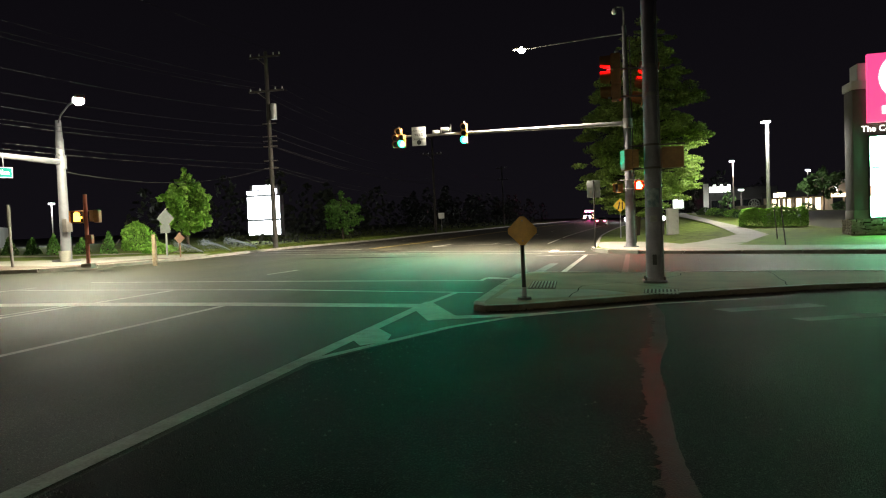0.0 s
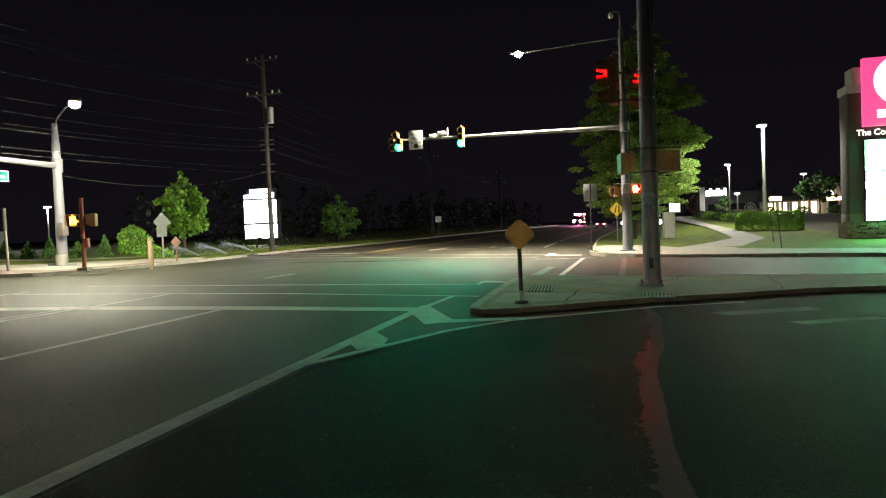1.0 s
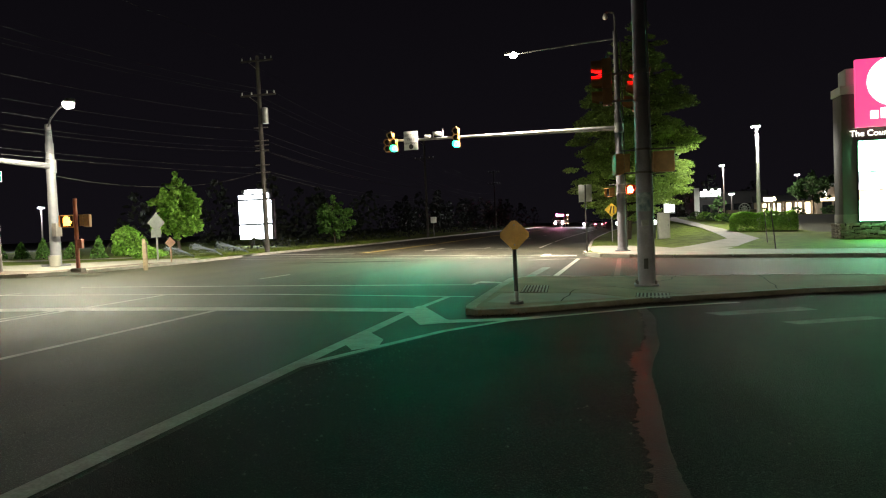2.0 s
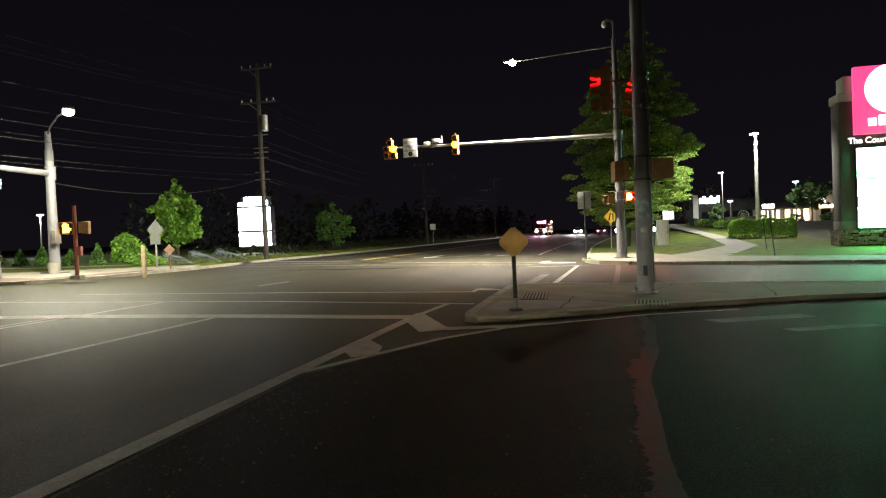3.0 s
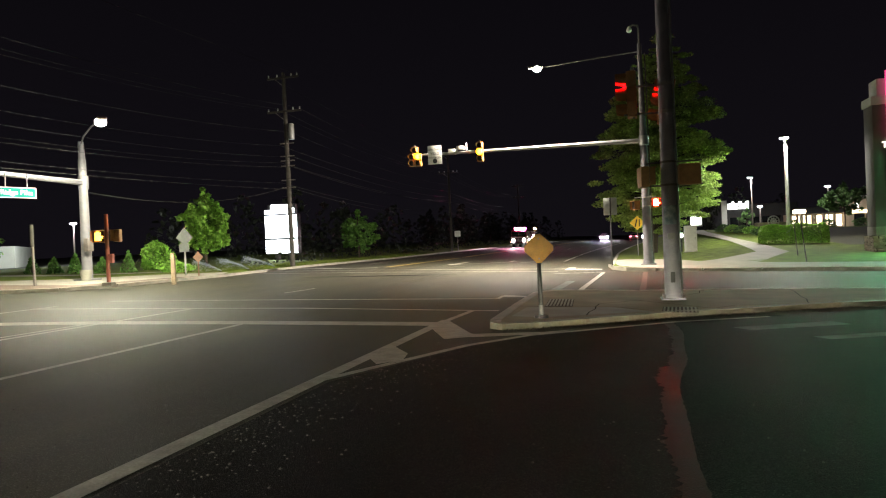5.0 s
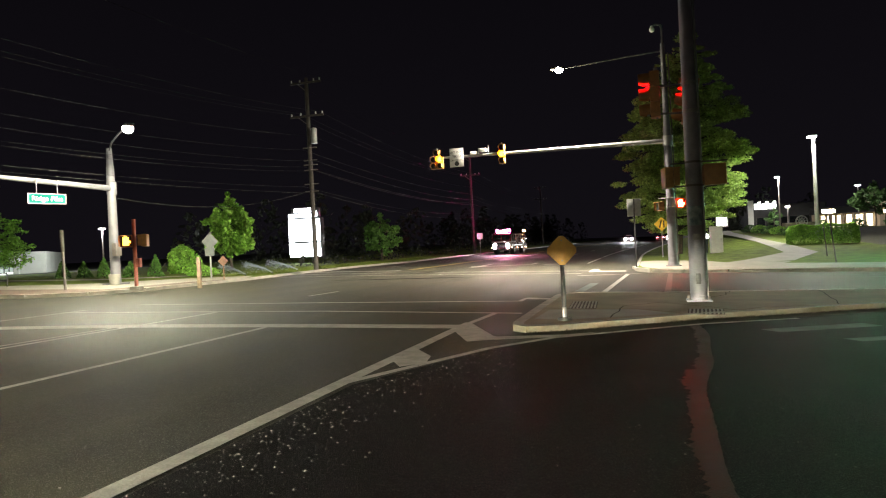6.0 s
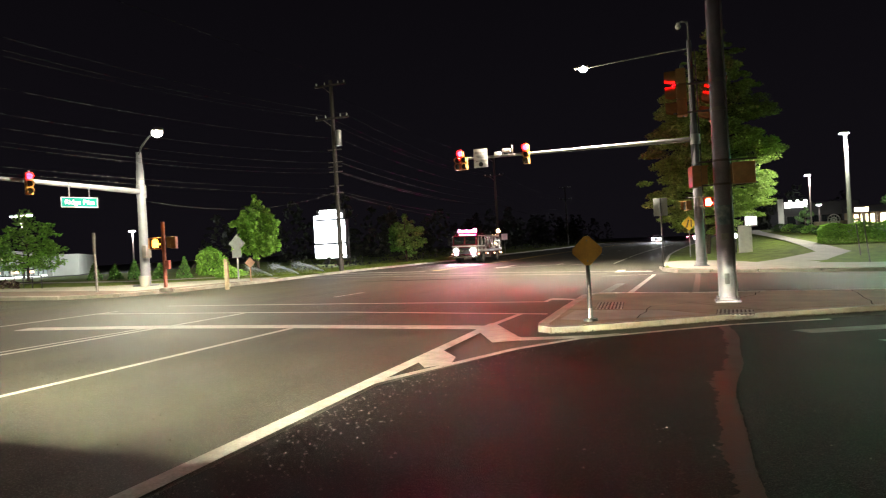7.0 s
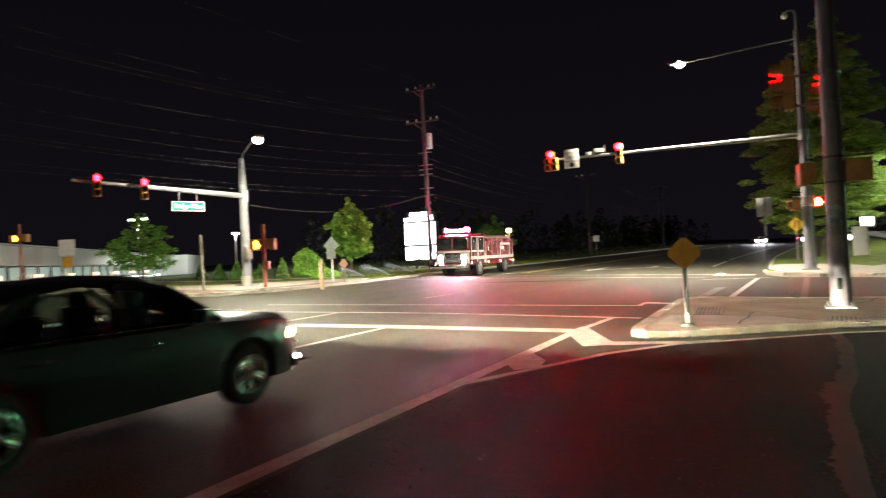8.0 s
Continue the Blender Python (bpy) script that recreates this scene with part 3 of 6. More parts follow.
    structure("tar_patch", draped([(-15.2, 28.6), (-11, 30.0), (-7.6, 30.4), (-10.6, 29.2)], 0.006, 5), ASPHALT_NEW, "dark tar repair patch in the road", "road patch")


def grit():
    """Loose grit along the edge of the turn lane."""
    rnd = random.Random(11)
    bm = bmesh.new()
    for i in range(2600):
        y = 2.2 + 10.0 * rnd.random()
        if i % 5 < 3:
            x = -3.38 + abs(rnd.gauss(0, 0.5)) + max(0, y - 7) * 0.28
        elif i % 5 == 3:
            x = rnd.uniform(-3.3, 1.5)
        else:
            x, y = rnd.uniform(-9.0, -3.7), rnd.uniform(3.5, 16.0)
        if x > 1.5:
            continue
        s = 0.004 + 0.012 * rnd.random() ** 3
        z = land(x, y) + 0.004
        a = rnd.random() * 6.28
        ring = [bm.verts.new((x + s * math.cos(a + k * 1.571) * (0.7 + 0.6 * rnd.random()), y + s * math.sin(a + k * 1.571), z)) for k in range(4)]
        top = bm.verts.new((x, y, z + s * 0.8))
        for k in range(4):
            bm.faces.new((ring[k], ring[(k + 1) % 4], top))
    ob = new("road_grit", mesh_of("road_grit", bm, GRIT, smooth_angle=0))
    tagged(ob, "loose pale grit scattered along the lane edge", "grit", kind="stuff")


def leaf_litter():
    """Dead leaves and dirt washed against the island's kerb."""
    rnd = random.Random(23)
    bm = bmesh.new()
    line = [(-2.15, 11.5), (-1.6, 11.72), (-0.75, 12.36), (0.92, 13.66), (2.32, 14.46), (4.3, 15.7), (7.5, 17.0)]
    for a, b in zip(line, line[1:]):
        a, b = Vector(a), Vector(b)
        for k in range(int(110 * (b - a).length)):
            p = a.lerp(b, rnd.random()) + Vector((rnd.gauss(0, 0.02), -abs(rnd.gauss(0, 0.035))))
            leaf_mesh(bm, Vector((p.x, p.y, land(p.x, p.y) + 0.008 + 0.015 * rnd.random())), 0.018, rnd, 2.0)
    ob = new("leaf_litter", mesh_of("leaf_litter", bm, LITTER, smooth_angle=0))
    tagged(ob, "dead leaves and dirt washed against the kerb", "leaf litter", kind="stuff")


ground_sheet()
main_road()
island()
corner()
left_side()
markings()
grit()
# ---- traffic signals and poles ----
MOVERS = []


def signal_section(home, x, z, colour, lit, keyed=None, s=1.0):
    """One lamp of a signal head: case, visor and lens. The lens disc has a lit and a dark side."""
    bm = bmesh.new()
    box(bm, x - 0.17, -0.02, z - 0.175, x + 0.17, 0.20, z + 0.175, 0.02)
    part("case", bm, HOUSING, home)
    bm = bmesh.new()
    outer, inner = [], []
    for i in range(17):
        a = radians(-40 + 260 * i / 16)
        outer.append((math.cos(a), math.sin(a)))
    for ring_r, y0, y1 in ((0.162, -0.02, -0.27),):
        rows = []
        for r, y in ((ring_r, y0), (ring_r, y1), (ring_r - 0.008, y1), (ring_r - 0.008, y0)):
            rows.append([bm.verts.new((x + r * c, y + (0.12 if (y < -0.1 and k in (0, 16)) else 0), z + r * q)) for k, (c, q) in enumerate(outer)])
        for a, b in zip(rows, rows[1:] + rows[:1]):
            for k in range(16):
                bm.faces.new((a[k], a[k + 1], b[k + 1], b[k]))
    part("visor", bm, HOUSING, home)
    bm = bmesh.new()
    rod(bm, (0, -0.012, 0), (0, 0.012, 0), 0.15, 0.15, 24)
    for f in bm.faces:
        f.material_index = 0 if f.calc_center_median().y < -0.005 else 1
    lens = part("lens", bm, (colour if lit or keyed else LENS_DARK, LENS_DARK), home, "round glass signal lens", pose(x, -0.026, z, 0, 0, 0 if lit else 180))
    if keyed:
        MOVERS.append((lens, x, z, keyed))
    return lens


def signal_head(m, label, lit, sections, group, bracket=None):
    """sections: rows of (x, z, colour name, times)."""
    home = thing("traffic_signal", m, label, "traffic signal", group)
    cols = {"red": SIG_RED if sections[0][3] else SIG_RED_SIDE, "yellow": SIG_YELLOW, "green": SIG_GREEN}
    for x, z, c, keyed in sections:
        signal_section(home, x, z, cols[c], c == lit and (keyed is not None or group[0] != "l"), keyed)
    bm = bmesh.new()
    zs = [s[1] for s in sections]
    rod(bm, (0, 0.12, min(zs) - 0.2), (0, 0.12, max(zs) + 0.24), 0.025, seg=8)
    ball(bm, (0, 0.12, max(zs) + 0.24), 0.05)
    part("bracket", bm, STEEL, home)
    return home


GREEN_TIMES, YELLOW_TIMES, RED_TIMES = (0.0, 2.2), (2.2, 6.05), (6.05, 9.0)


def walk_signal(name, m, lit, label, group, lamp=None):
    home = thing(name, m, label, "walk signal", group)
    bm = bmesh.new()
    box(bm, -0.24, 0.0, -0.24, 0.24, 0.2, 0.24, 0.03)
    part("case", bm, HOUSING, home)
    bm = bmesh.new()
    box(bm, -0.25, -0.16, 0.20, 0.25, 0.0, 0.225)
    box(bm, -0.25, -0.13, -0.2, -0.235, 0.0, 0.2)
    box(bm, 0.235, -0.13, -0.2, 0.25, 0.0, 0.2)
    part("hood", bm, HOUSING, home)
    bm = bmesh.new()
    box(bm, -0.21, -0.006, -0.2, 0.21, 0.002, 0.2)
    part("face", bm, BLACK, home)
    if lit:
        bm = bmesh.new()
        box(bm, -0.13, -0.014, -0.17, 0.10, -0.008, 0.04, 0.002)
        for i in range(4):
            box(bm, -0.13 + i * 0.058, -0.014, 0.035, -0.08 + i * 0.058, -0.008, 0.14 + 0.04 * (i in (1, 2)))
        box(bm, 0.095, -0.014, -0.07, 0.17, -0.008, 0.0)
        part("hand_symbol", bm, lamp or HAND, home, "glowing raised palm symbol")
    return home


def luminaire(home, x, y, z, rz, mat):
    bm = bmesh.new()
    box(bm, -0.17, -0.42, 0.0, 0.17, 0.36, 0.13, 0.05)
    head = part("luminaire", bm, STEEL, home, "flat cobra-head street lamp", pose(x, y, z, 0, 0, rz))
    bm = bmesh.new()
    ball(bm, (0, -0.12, -0.02), 0.2, 16, (1.05, 1.1, 0.9))
    part("refractor", bm, mat, head, "glowing lamp glass")


def island_pole():
    x, y = 1.02, 16.45
    home = thing("signal_pole", upright(x, y, 0, 0.107), "tall round weathered steel signal pole on the traffic island", "signal pole")
    bm = bmesh.new()
    rod(bm, (0, 0, 0.05), (-0.01, 0, 9.5), 0.185, 0.13, 24)
    part("shaft", bm, POLE, home)
    bm = bmesh.new()
    box(bm, -0.27, -0.27, 0, 0.27, 0.27, 0.05, 0.012)
    rod(bm, (0, 0, 0.04), (0, 0, 0.12), 0.215, 0.20, 24)
    part("base_plate", bm, POLE, home)
    for i in range(4):
        bm = bmesh.new()
        rod(bm, (0, 0, 0.04), (0, 0, 0.13), 0.03, seg=6)
        part("bolt", bm, STEEL_OLD, home, m=pose(0.21 * (-1) ** i, 0.21 * (-1) ** (i // 2), 0))
    bm = bmesh.new()
    box(bm, -0.055, -0.188, 0.40, 0.055, -0.15, 0.66, 0.03)
    part("hand_hole", bm, BLACK, home, "dark oval hand hole")
    bm = bmesh.new()
    rod(bm, (0.20, 0.02, 0.1), (0.17, 0.02, 8.0), 0.025, seg=8)
    part("conduit", bm, STEEL, home)
    bm = bmesh.new()
    for k in range(9):
        a0, a1 = radians(-140 + k * 11), radians(-129 + k * 11)
        q = [bm.verts.new((0.186 * math.cos(a), 0.186 * math.sin(a), z)) for a, z in ((a0, 1.76), (a1, 1.76), (a1, 2.2), (a0, 2.2))]
        bm.faces.new(q)
    part("notice", bm, material("faded_notice", (0.42, 0.48, 0.50), 0.7, spots=0.5, scale=9, bump=0.1, alt=(0.16, 0.24, 0.27)), home, "faded bluish paper notice wrapped round the pole")
    for z in (2.66, 3.2):
        bm = bmesh.new()
        rod(bm, (0, 0, z), (0, 0, z + 0.05), 0.185, seg=20)
        rod(bm, (-0.5, -0.02, z + 0.02), (0.75, -0.02, z + 0.02), 0.02, seg=8)
        part("band", bm, STEEL_OLD, home)
    for z in (4.40, 5.05):
        bm = bmesh.new()
        rod(bm, (0, 0, z), (-0.95, -0.05, z), 0.025, seg=8)
        rod(bm, (0, 0, z - 0.04), (0, 0, z + 0.04), 0.18, seg=16)
        part("signal_bracket", bm, STEEL, home)
    for z in (4.45, 5.15):
        bm = bmesh.new()
        rod(bm, (0, 0, z), (-0.04, 0.62, z), 0.025, seg=8)
        part("signal_bracket", bm, STEEL, home)
    bm = bmesh.new()
    box(bm, -0.08, -0.24, 1.42, 0.08, -0.16, 1.56, 0.02)
    part("push_button", bm, STEEL, home, "crosswalk push button box")
    z0 = land(x, y)
    walk_signal("walk_signal", pose(1.47, 16.3, z0 + 3.0, 0, 0, 180), False, "back of a brown walk signal box on the pole", "walk signals on the island pole")
    walk_signal("walk_signal", pose(0.55, 16.4, z0 + 3.0, 0, 0, 100), False, "brown walk signal box seen edge-on", "walk signals on the island pole")
    three = [(0, 0.36, "red", None), (0, 0, "yellow", None), (0, -0.36, "green", None)]
    signal_head(pose(0.17, 16.3, z0 + 4.95, 0, 0, -91), "yellow signal head showing red, seen from the side", "red", three, "side-mounted signal heads")
    signal_head(pose(0.98, 16.95, z0 + 4.85, -14, 0, -93), "yellow signal head showing red, tilted behind the pole", "red", three, "side-mounted signal heads")


def mast_corner():
    x, y = 1.1, 36.2
    z0 = land(x, y) + 0.13
    home = thing("mast_arm_pole", pose(x, y, z0), "tall steel mast arm pole with street lamp and camera", "signal pole")
    bm = bmesh.new()
    rod(bm, (0, 0, 0.04), (-0.02, 0, 7.2), 0.24, 0.19, 24)
    rod(bm, (-0.02, 0, 7.2), (-0.05, 0, 11.5), 0.16, 0.11, 20)
    part("shaft", bm, STEEL_LEFT, home)
    bm = bmesh.new()
    box(bm, -0.38, -0.38, 0, 0.38, 0.38, 0.06, 0.015)
    rod(bm, (0, 0, 0.05), (0, 0, 0.2), 0.29, 0.26, 20)
    part("base_plate", bm, STEEL_LEFT, home)
    bm = bmesh.new()
    rod(bm, (0, -0.1, 6.45), (-12.9, -0.1, 6.62), 0.13, 0.055, 16)
    rod(bm, (0, -0.1, 6.2), (0, -0.1, 6.7), 0.25, 0.25, 16)
    part("mast_arm", bm, STEEL, home, "long tapered steel mast arm")
    bm = bmesh.new()
    tube(bm, [(-0.03, 0, 11.1), (-1.8, -0.1, 11.0), (-5.1, -0.4, 10.72)], 0.035)
    part("lamp_arm", bm, STEEL, home)
    luminaire(home, -5.45, -0.42, 10.70, 90, LED_WARM)
    bm = bmesh.new()
    tube(bm, [(-0.05, 0, 11.4), (-0.05, 0, 12.2), (-0.1, 0, 12.45), (-0.35, -0.02, 12.5), (-0.5, -0.03, 12.42)], 0.045)
    part("camera_mast", bm, STEEL, home)
    bm = bmesh.new()
    ball(bm, (-0.52, -0.03, 12.25), 0.14, 14)
    rod(bm, (-0.52, -0.03, 12.25), (-0.52, -0.03, 12.45), 0.12, 0.06, 14)
    part("dome_camera", bm, WHITE, home, "white dome surveillance camera")
    bm = bmesh.new()
    rod(bm, (0.27, 0, 0.2), (0.2, 0, 11.0), 0.03, seg=8)
    part("conduit", bm, STEEL_OLD, home)
    bm = bmesh.new()
    rod(bm, (-0.6, -0.2, 3.5), (0.5, -0.2, 3.5), 0.02, seg=8)
    rod(bm, (-0.6, -0.2, 3.05), (0.5, -0.2, 3.05), 0.02, seg=8)
    part("signal_bracket", bm, STEEL, home)
    for x1, z1 in ((-10.3, 6.72), (-9.75, 6.85)):
        bm = bmesh.new()
        box(bm, x1 - 0.18, -0.2, z1 - 0.1, x1 + 0.18, 0.1, z1 + 0.1, 0.03)
        rod(bm, (x1 + 0.3, -0.1, z1 - 0.15), (x1 + 0.3, -0.1, z1 + 0.25), 0.03, seg=8)
        part("detector", bm, WHITE, home, "white detector box on the mast arm")
    walk_signal("walk_signal", pose(1.58, 35.9, z0 + 3.2), True, "yellow walk signal box with glowing red palm", "walk signals on the corner mast")
    walk_signal("walk_signal", pose(0.50, 35.9, z0 + 3.1, 0, 0, -60), False, "yellow walk signal box turned away", "walk signals on the corner mast")
    zs = 6.62
    signal_head(pose(-7.55, 35.85, zs), "signal head over the lane with lit lens", "green",
                [(0, 0.36, "red", RED_TIMES), (0, 0, "yellow", YELLOW_TIMES), (0, -0.36, "green", GREEN_TIMES)], "lane signal heads over the main road")
    signal_head(pose(-11.3, 35.85, zs), "five-lamp signal head over the turn lane with lit lens", "green",
                [(0, 0.36, "red", RED_TIMES), (0.19, 0, "yellow", YELLOW_TIMES), (0.19, -0.36, "green", GREEN_TIMES), (-0.19, 0, "yellow", None), (-0.19, -0.36, "green", None)],
                "lane signal heads over the main road")
    sign = thing("overhead_sign", pose(-10.1, 35.75, 6.62), "white rectangular turn-yield sign on the mast arm", "traffic sign")
    bm = bmesh.new()
    box(bm, -0.40, 0, -0.52, 0.40, 0.02, 0.52, 0.004)
    part("panel", bm, WHITE, sign)
    for k, line in enumerate(("LEFT TURN", "YIELD", "ON GREEN")):
        lettering(sign, line, 0.15 if k != 1 else 0.2, (0, -0.006, 0.3 - 0.23 * k), BLACK)
    bm = bmesh.new()
    rod(bm, (0, -0.008, -0.34), (0, 0.0, -0.34), 0.13, seg=24)
    part("dot", bm, BLACK, sign, "black disc symbol")


def lettering(parent, text, size, at, mat, turn=(90, 0, 0)):
    data = bpy.data.curves.new("lettering", "FONT")
    data.body, data.size, data.align_x, data.align_y, data.extrude = text, size, "CENTER", "CENTER", 0.003
    tmp = bpy.data.objects.new("lettering", data)
    scene.collection.objects.link(tmp)
    me = bpy.data.meshes.new_from_object(tmp.evaluated_get(bpy.context.evaluated_depsgraph_get()))
    bpy.data.objects.remove(tmp)
    me.materials.clear()
    me.materials.append(mat)
    ob = new("lettering", me)
    ob.parent = parent
    ob.matrix_basis = pose(*at, *turn)
    return ob


def mast_left():
    x, y = -24.2, 25.4
    z0 = land(x, y) + 0.13
    home = thing("mast_arm_pole", pose(x, y, z0), "pale steel mast arm pole with a lit street lamp", "signal pole")
    bm = bmesh.new()
    rod(bm, (0, 0, 0.04), (-0.03, 0, 5.6), 0.235, 0.17, 24)
    rod(bm, (-0.03, 0, 5.6), (-0.05, 0, 6.45), 0.15, 0.12, 20)
    part("shaft", bm, STEEL_LEFT, home)
    bm = bmesh.new()
    box(bm, -0.42, -0.42, 0, 0.42, 0.42, 0.08, 0.02)
    part("base_plate", bm, STEEL_LEFT, home)
    bm = bmesh.new()
    rod(bm, (0, 0, 4.55), (0.4, -9.4, 4.56), 0.14, 0.06, 16)
    rod(bm, (0, 0, 4.25), (0, 0, 4.85), 0.22, 0.22, 16)
    part("mast_arm", bm, STEEL_LEFT, home, "long tapered steel mast arm")
    bm = bmesh.new()
    tube(bm, [(-0.05, 0, 6.3), (0.6, -0.5, 6.58), (2.2, -1.75, 6.68), (3.9, -3.1, 6.58)], 0.032)
    part("lamp_arm", bm, STEEL_LEFT, home)
    luminaire(home, 4.2, -3.36, 6.48, -128, LED_WARM)
    bm = bmesh.new()
    box(bm, 0.18, -0.35, 1.35, 0.42, 0.0, 1.95, 0.02)
    part("control_box", bm, STEEL_OLD, home)
    three = [(0, 0.36, "red", None), (0, 0, "yellow", None), (0, -0.36, "green", None)]
    for yy in (16.85, 19.0):
        head = signal_head(pose(-23.55, yy, z0 + 4.40, 0, 0, 62), "yellow signal head on the mast arm showing red", "red", three, "signal heads on the left mast arm")
        head.scale = (0.8, 0.8, 0.8)
    sign = thing("street_name_sign", pose(-23.7, 21.4, z0 + 3.80, 0, 0, 70), "lit green street name sign with white letters under the mast arm", "street sign")
    bm = bmesh.new()
    box(bm, -0.92, -0.015, -0.27, 0.92, 0.015, 0.27, 0.004)
    part("border", bm, WHITE, sign)
    bm = bmesh.new()
    box(bm, -0.885, -0.022, -0.235, 0.885, -0.012, 0.235)
    part("panel", bm, SIGN_LIT, sign, "glowing green sign face")
    lettering(sign, "Ridge Pike", 0.36, (0, -0.026, 0), TEXT_LIT)
    for xx in (-0.5, 0.5):
        bm = bmesh.new()
        rod(bm, (xx, 0, 0.25), (xx, 0, 1.0), 0.025, seg=6)
        part("hanger", bm, STEEL_LEFT, sign)
    sign.scale = (0.8, 0.8, 0.8)


def walk_post(x, y, rz, height, lit_left, group):
    home = thing("walk_signal_post", upright(x, y, rz, 0.13), "slim reddish post with crosswalk signal boxes", "signal post", group)
    bm = bmesh.new()
    rod(bm, (0, 0, 0), (0, 0, height), 0.075, 0.07, 14)
    part("shaft", bm, POST_RED, home)
    bm = bmesh.new()
    box(bm, -0.2, -0.2, 0, 0.2, 0.2, 0.16, 0.04)
    part("base", bm, KERB, home, "stained square concrete footing")
    bm = bmesh.new()
    box(bm, 0.05, -0.1, 0.9, 0.22, 0.1, 1.25, 0.02)
    part("push_button", bm, POST_RED, home)
    z = land(x, y) + 0.13 + height - 0.85
    a = radians(rz)
    walk_signal("walk_signal", pose(x - 0.33 * math.cos(a), y - 0.33 * math.sin(a), z, 0, 0, rz + 10), True, "walk signal box with glowing amber palm", group, HAND_AMBER)
    walk_signal("walk_signal", pose(x + 0.33 * math.cos(a), y + 0.33 * math.sin(a), z, 0, 0, rz - 75), False, "walk signal box turned away", group)


def diamond_sign():
    x, y = -1.59, 12.55
    home = thing("diamond_marker_sign", upright(x, y, 8, 0.107), "blank amber diamond sign on a dark steel post", "traffic sign")
    bm = bmesh.new()
    rod(bm, (0, 0.03, 0), (-0.01, 0.03, 1.6), 0.042, 0.042, 10)
    part("post", bm, DARK, home)
    bm = bmesh.new()
    rod(bm, (0, 0.03, 0), (0, 0.03, 0.05), 0.14, 0.13, 14)
    part("footing", bm, DARK, home)
    bm = bmesh.new()
    rod(bm, (0, 0.03, 0.06), (0, 0.03, 0.24), 0.046, 0.046, 10)
    part("sleeve", bm, STEEL, home, "bright metal sleeve low on the post")
    bm = bmesh.new()
    r, c = 0.315, 0.045
    pts = []
    for k in range(4):
        a = k * math.pi / 2
        for s in (-1, 1):
            pts.append(((r - c) * math.cos(a) - s * c * math.sin(a), (r - c) * math.sin(a) + s * c * math.cos(a)))
    slab(bm, pts, -0.006, 0.006)
    bmesh.ops.rotate(bm, verts=bm.verts, matrix=Matrix.Rotation(radians(90), 3, "X"))
    bmesh.ops.translate(bm, verts=bm.verts, vec=(0, -0.02, 1.31))
    part("panel", bm, AMBER, home, "amber diamond panel with rounded corners")
    for z in (1.12, 1.5):
        bm = bmesh.new()
        rod(bm, (0, -0.04, z), (0, -0.02, z), 0.014, seg=8)
        part("bolt", bm, STEEL, home)


def sign_on_post(name, x, y, rz, label, shape, w, h, top, mat, lift=0.13, post=DARK, extra=None):
    home = thing(name, upright(x, y, rz, lift), label, "traffic sign")
    bm = bmesh.new()
    rod(bm, (0, 0.03, 0), (0, 0.03, top), 0.035, 0.035, 8)
    part("post", bm, post, home)
    bm = bmesh.new()
    if shape == "diamond":
        pts = [(0, -h / 2), (w / 2, 0), (0, h / 2), (-w / 2, 0)]
    elif shape == "octagon":
        pts = [(w / 2 * math.cos(radians(22.5 + 45 * k)) * 1.08, h / 2 * math.sin(radians(22.5 + 45 * k)) * 1.08) for k in range(8)]
    else:
        pts = [(-w / 2, -h / 2), (w / 2, -h / 2), (w / 2, h / 2), (-w / 2, h / 2)]
    slab(bm, pts, -0.006, 0.006)
    bmesh.ops.rotate(bm, verts=bm.verts, matrix=Matrix.Rotation(radians(90), 3, "X"))
    bmesh.ops.translate(bm, verts=bm.verts, vec=(0, -0.02, top - h / 2))
    part("panel", bm, mat, home)
    return home


island_pole()
mast_corner()
mast_left()
walk_post(-19.4, 21.4, 15, 2.8, True, "walk signals across the road")
diamond_sign()
# ---- poles, wires and signs along the road ----
def utility_pole(x, y, h, label, detail=True):
    home = thing("utility_pole", upright(x, y, 0, 0.1), label, "utility pole", "utility poles")
    bm = bmesh.new()
    rod(bm, (0, 0, 0), (-0.1, 0, h), 0.17, 0.12, 14)
    part("shaft", bm, WOOD, home)
    for z, w in ((h - 0.35, 1.15), (h - 2.6, 1.25)):
        bm = bmesh.new()
        box(bm, -w - 0.1, -0.16, z - 0.06, w - 0.1, -0.06, z + 0.06, 0.01)
        arm = part("crossarm", bm, WOOD, home)
        for xx in (-w, -w * 0.45, w * 0.45, w - 0.2):
            bm = bmesh.new()
            rod(bm, (xx, -0.1, z + 0.06), (xx, -0.1, z + 0.24), 0.05, 0.035, 8)
            part("insulator", bm, CABINET, arm)
        bm = bmesh.new()
        rod(bm, (-w * 0.6, -0.1, z - 0.05), (-0.05, -0.08, z - 0.6), 0.02, seg=6)
        part("brace", bm, STEEL_OLD, home)
    if detail:
        bm = bmesh.new()
        rod(bm, (0.36, -0.1, h - 4.5), (0.36, -0.1, h - 3.5), 0.2, 0.2, 16)
        ball(bm, (0.36, -0.1, h - 3.5), 0.2, 14, (1, 1, 0.35))
        part("transformer", bm, STEEL, home, "grey can transformer")
        for z in (5.3, 5.8, 6.75, 7.1, 7.4, 8.25):
            bm = bmesh.new()
            rod(bm, (-0.5, -0.1, z), (0.5, -0.1, z), 0.035, seg=6)
            part("cable_bracket", bm, STEEL_OLD, home)


